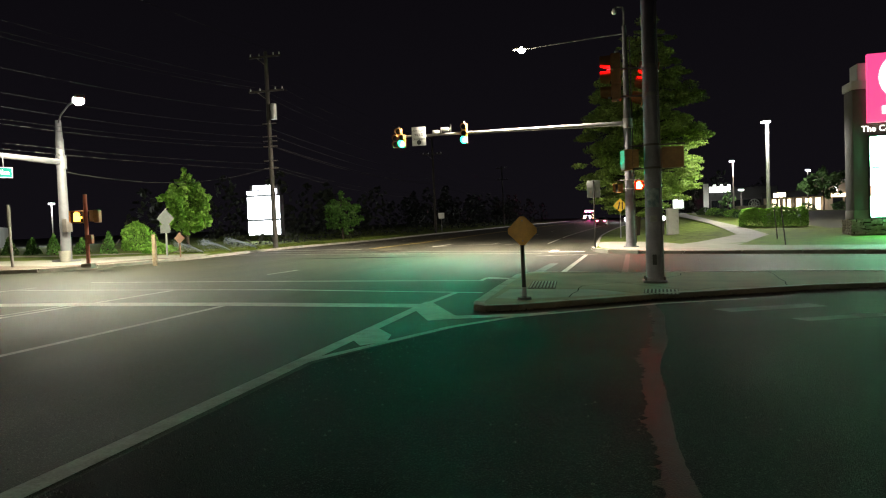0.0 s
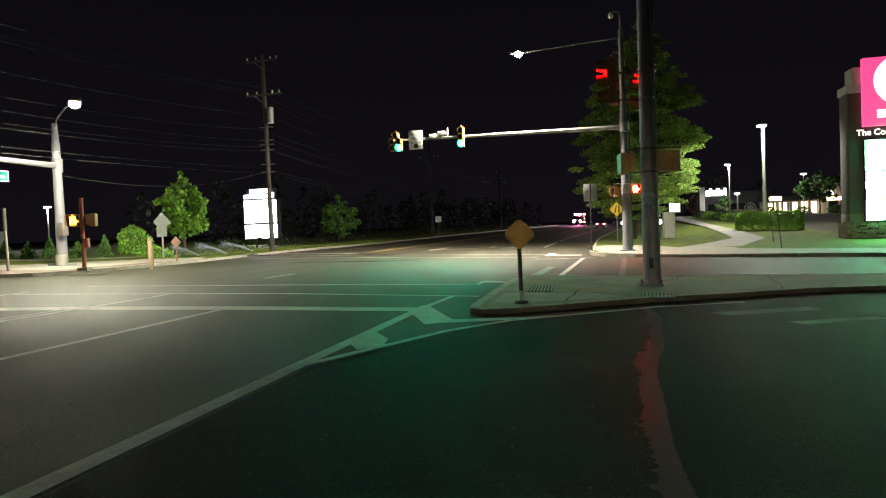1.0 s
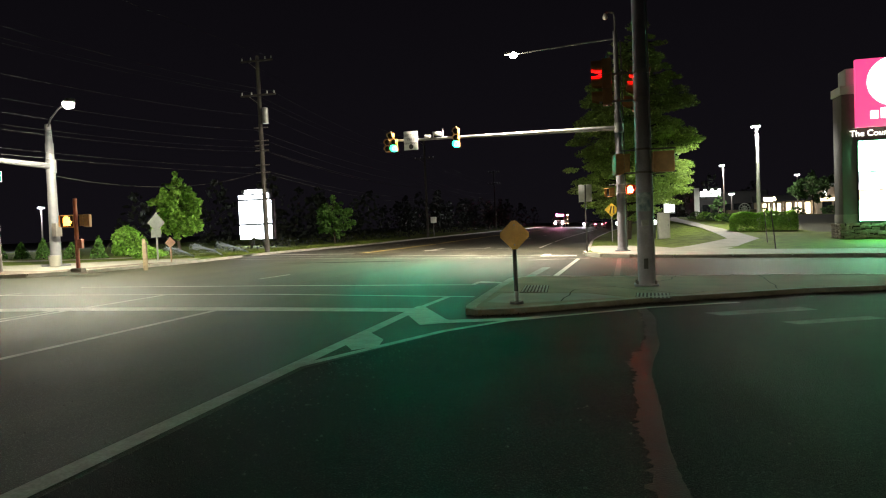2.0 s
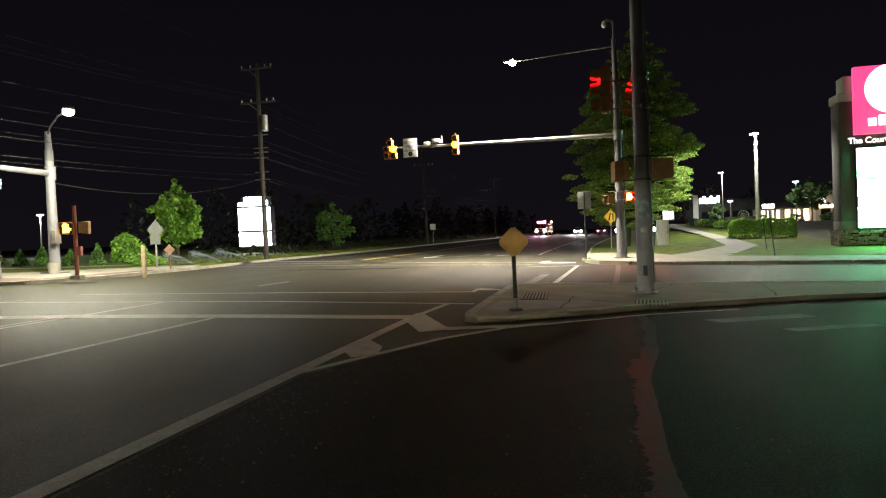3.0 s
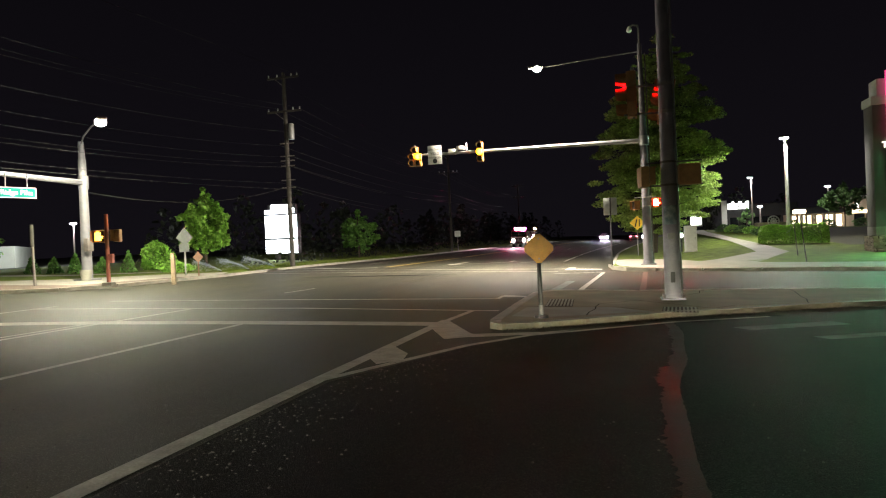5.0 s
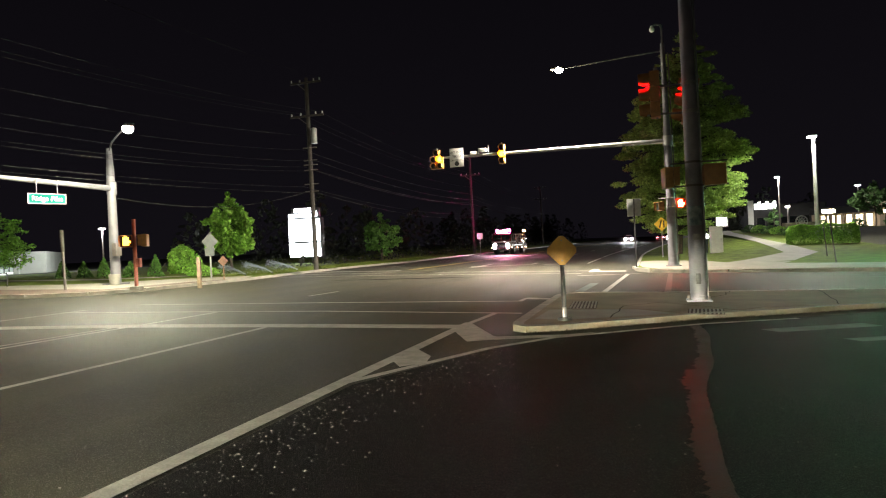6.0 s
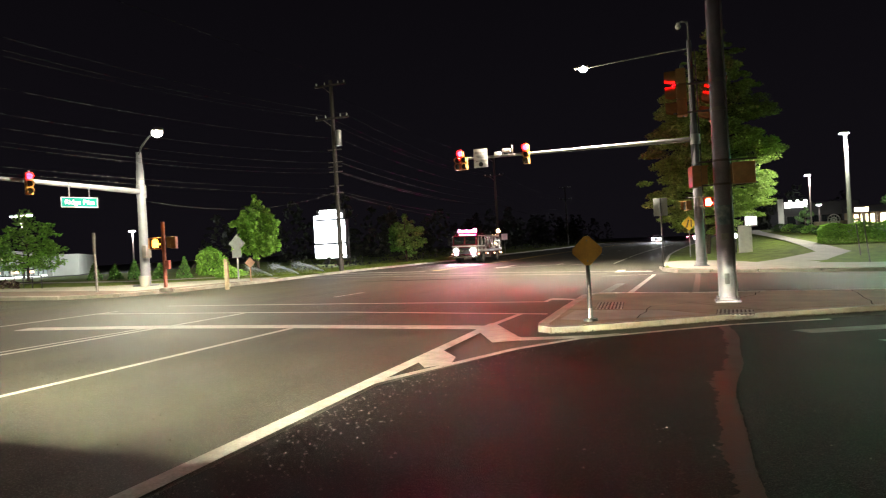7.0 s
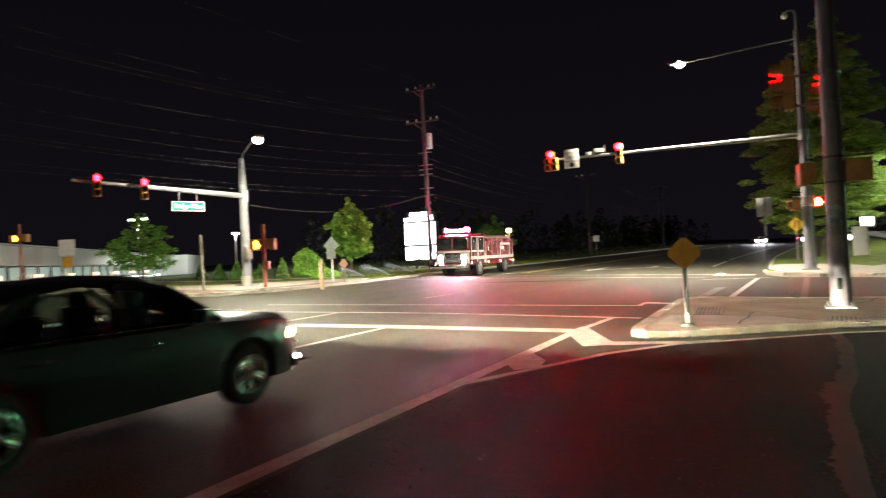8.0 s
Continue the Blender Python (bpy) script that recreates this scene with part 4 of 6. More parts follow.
def wire(a, b, sag, r=0.008, label="dark overhead wire between the poles"):
    bm = bmesh.new()
    a, b = Vector(a), Vector(b)
    n = 22
    pts = [a.lerp(b, i / n) - Vector((0, 0, sag * 4 * (i / n) * (1 - i / n))) for i in range(n + 1)]
    side = (b - a).cross(Vector((0, 0, 1))).normalized()
    up = Vector((0, 0, 1))
    rings = [[bm.verts.new(p + r * (side * math.cos(k * 1.2566) + up * math.sin(k * 1.2566))) for k in range(5)] for p in pts]
    for p, q in zip(rings, rings[1:]):
        for k in range(5):
            bm.faces.new((p[k], p[(k + 1) % 5], q[(k + 1) % 5], q[k]))
    ob = new("overhead_wire", mesh_of("overhead_wire", bm, WIRE))
    return tagged(ob, label, "wire", "overhead wires")


POLE_A, POLE_B, POLE_C, POLE_0 = (-21.6, 40.3), (-21.0, 80.5), (-20.0, 130.0), (-25.0, 0.0)
utility_pole(*POLE_A, 13.0, "tall brown timber utility pole with two crossarms")
utility_pole(*POLE_B, 12.4, "distant timber utility pole beside the road", False)
utility_pole(*POLE_C, 11.6, "far timber utility pole beside the road", False)
utility_pole(*POLE_0, 13.0, "timber utility pole with crossarms beside the road")
ZA, Z0, ZB, ZC = (land(*p) for p in (POLE_A, POLE_0, POLE_B, POLE_C))
for dx in (-1.2, -0.5, 0.9):
    wire((POLE_A[0] + dx, POLE_A[1] - 0.1, ZA + 10.7), (POLE_0[0] + dx, POLE_0[1], Z0 + 10.5), 0.95)
    wire((POLE_A[0] + dx, POLE_A[1] - 0.1, ZA + 10.7), (POLE_B[0] + dx, POLE_B[1], ZB + 10.0), 0.7)
    wire((POLE_B[0] + dx, POLE_B[1], ZB + 10.0), (POLE_C[0] + dx, POLE_C[1], ZC + 9.2), 0.8)
wire((POLE_A[0] + 0.9, POLE_A[1] - 0.1, ZA + 12.9), (POLE_0[0] + 0.9, POLE_0[1], Z0 + 12.9), 0.3)
wire((POLE_A[0] - 1.0, POLE_A[1] - 0.1, ZA + 12.9), (POLE_B[0] - 1, POLE_B[1], ZB + 12.2), 0.6)
wire((POLE_A[0] + 0.3, POLE_A[1] - 0.1, ZA + 9.1), (POLE_0[0], POLE_0[1], Z0 + 8.9), 1.0)
wire((POLE_A[0] + 0.3, POLE_A[1] - 0.1, ZA + 9.1), (POLE_B[0], POLE_B[1], ZB + 8.4), 0.6)
for k, (za, z0) in enumerate(((8.25, 8.2), (7.4, 7.4), (7.1, 7.0), (6.75, 6.7), (5.75, 5.75), (5.25, 5.15))):
    d = 0.5 if k % 2 else -0.5
    wire((POLE_A[0] + d, POLE_A[1] - 0.1, ZA + za), (POLE_0[0] + d, POLE_0[1], Z0 + z0), (1.05, 1.0, 0.95, 1.0, 0.6, 0.45)[k], 0.0075)
    wire((POLE_A[0] + d, POLE_A[1] - 0.1, ZA + za), (POLE_B[0] + d, POLE_B[1], ZB + za - 0.6), 0.5 + 0.1 * (k % 3), 0.013)
    wire((POLE_B[0] + d, POLE_B[1], ZB + za - 0.6), (POLE_C[0] + d, POLE_C[1], ZC + za - 1.0), 0.7, 0.016)
wire((-24.1, 25.4, land(-24, 25) + 4.25), (POLE_A[0], POLE_A[1] - 0.1, ZA + 5.5), 0.75, 0.014, "sagging service cable from the signal pole")

sign_on_post("road_sign", -22.0, 29.6, 20, "bare aluminium back of a diamond sign on a post", "diamond", 0.85, 1.0, 2.45, SIGN_DULL, post=STEEL)
plate = sign_on_post("road_sign", -22.0, 29.55, 20, "small aluminium plate under the sign", "square", 0.5, 0.42, 1.62, SIGN_DULL, post=STEEL)
sign_on_post("road_sign", -20.38, 28.4, 25, "small rust-brown diamond sign on a short post", "diamond", 0.50, 0.56, 1.22, RUST, post=RUST)
sign_on_post("road_sign", -20.6, 82.0, 10, "small white square sign on a post", "square", 0.75, 0.75, 2.5, WHITE, post=STEEL)
lane_sign = sign_on_post("lane_ends_sign", 0.9, 54.0, 3, "yellow diamond lane-ends warning sign on a post", "diamond", 1.12, 1.12, 3.1, material("yellow_sheeting", (0.72, 0.46, 0.02), 0.5, spots=0.15, scale=6), post=STEEL)
for x0, x1 in ((-0.16, -0.02), (0.16, 0.16)):
    bm = bmesh.new()
    rod(bm, (x0, -0.04, 2.25), (x1, -0.04, 2.82), 0.045, seg=6)
    part("symbol_bar", bm, BLACK, lane_sign)
g_sign = thing("road_sign", upright(-0.72, 35.6, 4, 0.13), "bare back of a tall rectangular sign on its post", "traffic sign")
bm = bmesh.new()
rod(bm, (0, -0.04, 0), (0, -0.04, 3.5), 0.035, seg=8)
part("post", bm, DARK, g_sign)
bm = bmesh.new()
box(bm, -0.34, 0.0, 2.62, 0.34, 0.015, 3.52, 0.003)
part("panel", bm, SIGN_BACK, g_sign)

marker = thing("marker_post", upright(-18.6, 24.2, 0, 0.0), "weathered pale timber marker post by the kerb", "post")
bm = bmesh.new()
box(bm, -0.09, -0.05, 0, 0.09, 0.05, 1.2, 0.012)
part("board", bm, PALE_BOARD, marker)
bm = bmesh.new()
slab(bm, [(-0.09, -0.05), (0.09, -0.05), (0.0, 0.0)], 1.2, 1.33)
part("tip", bm, PALE_BOARD, marker)
old_post = thing("post", upright(-23.2, 21.6, 0, 0.13), "slim grey post at the pavement's back", "post")
bm = bmesh.new()
rod(bm, (0, 0, 0), (-0.06, 0, 2.45), 0.06, 0.05, 10)
part("shaft", bm, STEEL_OLD, old_post)
bm = bmesh.new()
rod(bm, (-0.05, 0, 1.6), (-0.06, 0, 2.5), 0.075, 0.075, 10)
part("sleeve", bm, WOOD, old_post)
pot = thing("planter", upright(-23.9, 25.0, 0, 0.13), "small pale concrete planter tub", "planter")
bm = bmesh.new()
rod(bm, (0, 0, 0), (0, 0, 0.5), 0.2, 0.27, 14)
part("tub", bm, CONCRETE, pot)


def lot_lamp(x, y, top, base_lift, label, heads, mat, r=0.08):
    home = thing("lot_lamp", upright(x, y, 0, base_lift), label, "street lamp", "car park lamps")
    bm = bmesh.new()
    rod(bm, (0, 0, 0), (0, 0, top), r * 1.3, r, 14)
    part("pole", bm, CABINET if r > 0.1 else STEEL_OLD, home)
    for i, dx in enumerate(heads):
        bm = bmesh.new()
        box(bm, dx - 0.36, -0.24, top - 0.02, dx + 0.36, 0.24, top + 0.14, 0.04)
        head = part("lamp_head", bm, DARK, home)
        bm = bmesh.new()
        box(bm, dx - 0.31, -0.26, top - 0.10, dx + 0.31, 0.2, top - 0.022, 0.03)
        part("diffuser", bm, mat, head, "glowing lamp glass")
    return home


lot_lamp(13.1, 61.0, 8.5, 0.13, "tall white car park lamp, lit", (-0.1,), LED_COOL, 0.13)
lot_lamp(18.7, 110.0, 8.0, 0.13, "distant lit car park lamp", (-0.2,), LED_COOL)
lot_lamp(31.7, 120.0, 6.7, 0.13, "distant lit car park lamp", (0,), LED_COOL)
lot_lamp(21.4, 119.0, 3.9, 0.13, "low lit lamp before the shops", (0,), LED_COOL)
lot_lamp(-70.5, 72.0, 5.45, 0.1, "slim lit car park lamp behind the saplings", (0,), LED_COOL, 0.08)
lot_lamp(-63.8, 50.4, 6.55, 0.1, "twin-headed lit car park lamp behind a tree", (-0.95, 0.95), LED_COOL, 0.07)
for xx, yy, dx, tall, lit in ((8.7, 37.0, -0.24, 2.5, True), (9.67, 43.0, -0.15, 1.85, False)):
    stake = thing("garden_stake_lamp", upright(xx, yy, 0, 0.14), "thin leaning metal stake with a small lamp" if lit else "thin leaning metal stake in the grass", "stake", "stakes in the verge")
    bm = bmesh.new()
    rod(bm, (0, 0, 0), (dx, 0, tall), 0.03, seg=8)
    part("rod", bm, STEEL_OLD, stake)
    if lit:
        bm = bmesh.new()
        box(bm, dx - 0.28, -0.08, tall - 0.05, dx + 0.28, 0.08, tall + 0.14, 0.05)
        part("lamp", bm, glow("stake_lamp", (1.0, 0.72, 0.45), 30), stake, "small glowing lamp")
cab_box = thing("utility_cabinet", upright(4.85, 55.0, 6, 0.12), "tall pale grey steel utility cabinet on the lawn", "cabinet")
bm = bmesh.new()
box(bm, -0.42, -0.35, 0.06, 0.42, 0.35, 2.1, 0.03)
part("body", bm, CABINET, cab_box)
bm = bmesh.new()
box(bm, -0.48, -0.42, 0, 0.48, 0.42, 0.07)
part("plinth", bm, CONCRETE, cab_box)
bm = bmesh.new()
box(bm, -0.37, -0.372, 0.16, 0.37, -0.35, 2.0, 0.008)
part("door", bm, CABINET, cab_box)
bm = bmesh.new()
box(bm, 0.25, -0.40, 1.0, 0.30, -0.372, 1.2)
part("handle", bm, STEEL, cab_box)
kiosk = thing("lit_kiosk", upright(8.5, 88.0, 0, 0.12), "small white lit sign box beside the path", "sign box")
bm = bmesh.new()
box(bm, -0.7, -0.2, 0.5, 0.7, 0.2, 2.1, 0.04)
part("body", bm, PALE, kiosk)
bm = bmesh.new()
box(bm, -0.62, -0.22, 0.7, 0.55, -0.2, 1.7)
part("panel", bm, SHOP_WHITE, kiosk)
bm = bmesh.new()
rod(bm, (-0.35, 0, 0), (-0.35, 0, 3.8), 0.06, seg=8)
part("post", bm, WHITE, kiosk)
for xx, yy in ((1.6, 66.0), (2.3, 70.0), (3.6, 60.0), (4.3, 56.5)):
    bol = thing("path_light", upright(xx, yy, 0, 0.12), "low post light glowing beside the lawn", "path light", "path lights")
    bm = bmesh.new()
    rod(bm, (0, 0, 0), (0, 0, 1.25), 0.06, seg=10)
    part("post", bm, DARK, bol)
    bm = bmesh.new()
    ball(bm, (0, 0, 1.4), 0.17, 10, (1, 1, 1.2))
    part("globe", bm, SHOP_WHITE, bol)
# post of the added fill lamp, out of view behind the camera
fill_post = thing("fill_lamp_post", upright(6.0, -22.0, 180, 0.0), "unseen galvanised lamp post added behind the viewpoint for fill light", "street lamp")
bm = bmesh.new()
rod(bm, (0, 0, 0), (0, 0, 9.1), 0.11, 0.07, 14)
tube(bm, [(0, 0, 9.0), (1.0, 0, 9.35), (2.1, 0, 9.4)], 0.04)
part("pole", bm, STEEL, fill_post)
luminaire(fill_post, 2.3, 0, 9.35, -90, LED_WARM)
# ---- trees and planting ----
def tree(x, y, height, spread, bottom, label, leaf, count, size, seed, limbs=9, layered=False, lean=0.0, lift=0.1, top_narrow=1.0, peak=0.75, clump=1.0, lay=0.35, blunt=1.0):
    rnd = random.Random(seed)
    home = thing("tree", upright(x, y, rnd.random() * 0, lift), label, "tree")
    bm = bmesh.new()
    knots = [Vector((lean * t + 0.06 * rnd.gauss(0, 1), 0.06 * rnd.gauss(0, 1), height * 0.92 * t)) for t in (0, 0.2, 0.4, 0.6, 0.8, 1)]
    knots[0] = Vector((0, 0, 0))
    r0 = 0.012 * height + 0.05
    for i in range(5):
        rod(bm, knots[i], knots[i + 1], r0 * (1 - i / 5.6), r0 * (1 - (i + 1) / 5.6), 10)
    part("trunk", bm, BARK, home)
    bm = bmesh.new()
    clumps = []
    for i in range(limbs):
        t = (bottom / height) + (0.99 - bottom / height) * (i + 0.5) / limbs
        a = i * 2.4 + rnd.random()
        base = Vector((lean * t, 0, height * t * 0.92))
        prof = math.sin(math.pi * min(1, (t - bottom / height * 0.6) / (1.06 - bottom / height * 0.6)) ** peak)
        prof = max(0.0, prof) ** blunt
        reach = spread / 2 * max(0.18, prof) * (0.75 + 0.4 * rnd.random())
        rise = (0.12 if layered else 0.45) * reach
        tip = base + Vector((math.cos(a) * reach, math.sin(a) * reach, rise))
        rod(bm, base, base.lerp(tip, 0.55) + Vector((0, 0, 0.06 * reach)), r0 * 0.32, r0 * 0.2, 6)
        rod(bm, base.lerp(tip, 0.55) + Vector((0, 0, 0.06 * reach)), tip, r0 * 0.2, r0 * 0.07, 6)
        for k in range(4):
            f = 0.3 + 0.7 * (k + rnd.random()) / 4
            q = base.lerp(tip, f)
            side = Vector((rnd.gauss(0, 1), rnd.gauss(0, 1), 0.25 * rnd.gauss(0, 1))) * reach * 0.22
            clumps.append((q + side, clump * reach * (0.20 + 0.14 * rnd.random())))
            rod(bm, q, q + side, r0 * 0.08, r0 * 0.03, 4)
        clumps.append((tip, reach * 0.22))
    clumps.append((knots[-1] + Vector((0, 0, height * 0.05)), spread * 0.10 * top_narrow))
    part("bough", bm, BARK, home)
    verts_bm = bmesh.new()
    total = sum(c[1] ** 2 for c in clumps)
    for c, r in clumps:
        for k in range(max(6, int(count * r * r / total))):
            d = Vector((rnd.gauss(0, 1), rnd.gauss(0, 1), rnd.gauss(0, 1))).normalized() * r * rnd.random() ** 0.4
            if layered:
                d.z *= lay
                d.x *= 1.25
                d.y *= 1.25
                d.z -= 0.12 * (d.x * d.x + d.y * d.y) ** 0.5
            leaf_mesh(verts_bm, c + d, size, rnd, 1.2 if layered else 0.2)
    crown = part("crown", verts_bm, leaf, home)
    return home


def shrub(name, x, y, w, d, h, label, leaf, count, size, seed, group="", boxy=False, cone=False, lift=0.1, category="shrub", rz=0):
    rnd = random.Random(seed)
    home = thing(name, upright(x, y, rz, lift), label, category, group)
    bm = bmesh.new()
    for k in range(5):
        rod(bm, (0, 0, 0), (w * 0.25 * rnd.gauss(0, 1), d * 0.25 * rnd.gauss(0, 1), h * 0.7), 0.03, 0.012, 5)
    part("stems", bm, BARK, home)
    bm = bmesh.new()
    for k in range(count):
        if boxy:
            f = rnd.random()
            p = [rnd.uniform(-1, 1), rnd.uniform(-1, 1), rnd.uniform(0, 1)]
            if f < 0.4:
                p[2] = 1 - 0.07 * rnd.random()
            elif f < 0.8:
                p[1] = -1 + 0.12 * rnd.random()
            else:
                p[0] = rnd.choice((-1, 1)) * (1 - 0.06 * rnd.random())
            edge = 1 - 0.10 * max(0, p[2] - 0.75) * 4
            wob = 1 + 0.05 * math.sin(p[0] * 7) * p[2]
            c = Vector((p[0] * w / 2 * edge, p[1] * d / 2 * edge, p[2] * h * wob))
        else:
            z = rnd.random()
            a = rnd.random() * 6.28
            rad = (1 - z) ** 0.8 if cone else math.sin(math.pi * (0.12 + 0.88 * z) ** 0.8) ** 0.6
            rad *= (0.55 + 0.45 * rnd.random() ** 0.5) * (1 + 0.22 * math.sin(3 * a + seed + 5 * z))
            c = Vector((math.cos(a) * w / 2 * rad, math.sin(a) * d / 2 * rad, 0.04 + z * h * (1 + 0.06 * math.sin(5 * a))))
        leaf_mesh(bm, c, size, rnd)
    part("foliage", bm, leaf, home)
    return home


tree(-29.4, 42.0, 5.75, 2.85, 1.15, "young maple with dense bright green crown on the verge", LEAF, 8000, 0.16, 3, 36, peak=0.6, clump=0.8, top_narrow=0.7)
tree(-25.8, 62.0, 4.7, 3.3, 0.5, "small tree with loose dull crown by the road", LEAF_MID, 2600, 0.16, 8, 16, peak=0.6)
tree(2.4, 62.0, 19.6, 8.7, 1.9, "tall feathery tree lit from below by the street lamp", LEAF_LACE, 120000, 0.11, 22, 150, True, 1.4, peak=0.62, clump=0.62, lay=0.42, blunt=0.6)
tree(-45.8, 36.5, 5.3, 4.7, 0.8, "broad leafy tree before the pale building", LEAF, 4200, 0.13, 35, 34, True, peak=0.6, clump=0.7, lay=0.7, blunt=0.8)
tree(32.0, 113.0, 6.4, 6.4, 2.0, "dark round tree before the shops", LEAF_DARK, 1500, 0.3, 41, 9)
tree(19.2, 118.0, 3.6, 2.4, 0.9, "small thin tree before the shops", LEAF_DARK, 500, 0.22, 43, 6)
shrub("bush", -30.0, 37.4, 2.1, 2.0, 1.8, "loose round green bush on the verge", LEAF, 1500, 0.12, 4)
shrub("bush", -25.4, 33.2, 2.3, 1.0, 0.62, "low clipped green bush by the pavement", LEAF, 900, 0.08, 6)
for i, (xx, hh) in enumerate(((-35.4, 1.0), (-33.8, 0.95), (-32.3, 1.15), (-30.4, 0.9), (-28.6, 1.25))):
    shrub("sapling", xx, 32.8 + 0.1 * i, 0.95, 0.95, hh, "young bushy evergreen sapling behind the path", LEAF_MID, 520, 0.08, 60 + i, "row of saplings", cone=True)
shrub("hedge", 12.2, 55.6, 4.6, 1.6, 1.42, "broad clipped green hedge before the car park", LEAF, 15000, 0.06, 70, boxy=True, lift=0.12, category="hedge")
for i in range(9):
    xx, yy = 10.6 + 0.62 * i * (1 - 0.03 * i), 80 - 2.4 * i
    shrub("shrub", xx, yy, 1.9, 1.5, 0.75, "low rounded green shrub beside the path", LEAF if i % 2 else LEAF_DARK, 420, 0.10, 80 + i, "shrubs along the path", lift=0.12)
for i in range(4):
    shrub("shrub", 23 + 4.0 * i, 104 - i, 2.4, 1.6, 1.1, "dark shrub in the car park bed", LEAF_DARK, 240, 0.16, 100 + i, "car park shrubs", lift=0.12)


def far_woods():
    """Uncountable woods behind the verge and along the far road, night dark put in their colour."""
    rnd = random.Random(77)
    bm = bmesh.new()
    for i in range(150):
        y = rnd.uniform(70, 230)
        x = -34 - rnd.random() * 25 + bend(y) if i % 3 else 8 + bend(y) + rnd.random() * 18
        if x > 0 and y < 130:
            y = rnd.uniform(135, 230)
            x = 6 + bend(y) + rnd.random() * 10
        h, w = rnd.uniform(3.5, 8.5), rnd.uniform(3, 6)
        z = land(x, y)
        for k in range(80):
            a, f = rnd.random() * 6.28, rnd.random()
            r = w / 2 * math.sin(math.pi * (0.1 + 0.85 * f)) * rnd.random() ** 0.5
            leaf_mesh(bm, Vector((x + math.cos(a) * r, y + math.sin(a) * r, z + f * h)), 0.42, rnd)
    for i in range(60):
        y = 44 + i * 2.2 + rnd.random()
        x = -26 - rnd.random() * 3 + bend(y)
        z = land(x, y)
        for k in range(26):
            leaf_mesh(bm, Vector((x + rnd.gauss(0, 0.8), y + rnd.gauss(0, 0.8), z + 0.1 + abs(rnd.gauss(0, 0.45)))), 0.16, rnd)
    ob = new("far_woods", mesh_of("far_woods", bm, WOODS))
    tagged(ob, "thicket and woods beyond the verge, night dark put in the leaf colour", "woods", kind="stuff")


def grass_tufts():
    rnd = random.Random(9)
    verts, faces = [], []
    def blade(x, y, h):
        z = land(x, y) + 0.12
        a = rnd.random() * 6.28
        dx, dy = math.cos(a) * 0.02, math.sin(a) * 0.02
        k = len(verts)
        verts.extend([(x - dx, y - dy, z), (x + dx, y + dy, z), (x + rnd.gauss(0, 0.04), y + rnd.gauss(0, 0.04), z + h)])
        faces.append((k, k + 1, k + 2))
    for i in range(9000):
        y = rnd.uniform(33, 70)
        x = -21.5 - rnd.random() * 3.5 + bend(y)
        blade(x, y, 0.05 + 0.07 * rnd.random())
    me = bpy.data.meshes.new("grass_blades")
    me.from_pydata(verts, [], faces)
    me.materials.append(GRASS)
    tagged(new("grass_blades", me), "short green grass blades on the roadside verge", "grass", kind="stuff")


def sprinkler(x, y, rz, reach, seed):
    home = thing("sprinkler", upright(x, y, rz, 0.12), "lawn sprinkler throwing a fine white spray", "sprinkler", "lawn sprinklers")
    rnd = random.Random(seed)
    bm = bmesh.new()
    rod(bm, (0, 0, 0), (0, 0, 0.12), 0.03, seg=8)
    part("head", bm, BLACK, home)
    bm = bmesh.new()
    for i in range(1500):
        t = rnd.random()
        wide = 0.015 + 0.16 * t * t
        x = reach * t
        z = 0.12 + 0.42 * x - 0.085 * x * x
        if i % 3 == 0:
            z -= abs(rnd.gauss(0, 0.30)) * t
            wide *= 2.2
        p = Vector((x, rnd.gauss(0, wide), z + rnd.gauss(0, wide * 0.6)))
        if p.z < 0.02:
            continue
        d = Vector((1, 0, 0.42 - 0.17 * x)).normalized() * (0.03 + 0.05 * rnd.random())
        n = Vector((0.3, 0.6, 0.7)) * 0.008
        q = [bm.verts.new(v) for v in (p - d - n, p + d, p - d + n)]
        bm.faces.new(q)
    ob = part("spray", bm, SPRAY, home, "fine white water droplets in an arc")
    tagged(ob, kind="stuff")


far_woods()
grass_tufts()
leaf_litter()
sprinkler(-21.7, 38.0, 172, 2.5, 1)
sprinkler(-21.9, 32.5, 172, 1.9, 2)
sprinkler(-21.2, 34.2, 168, 2.3, 3)
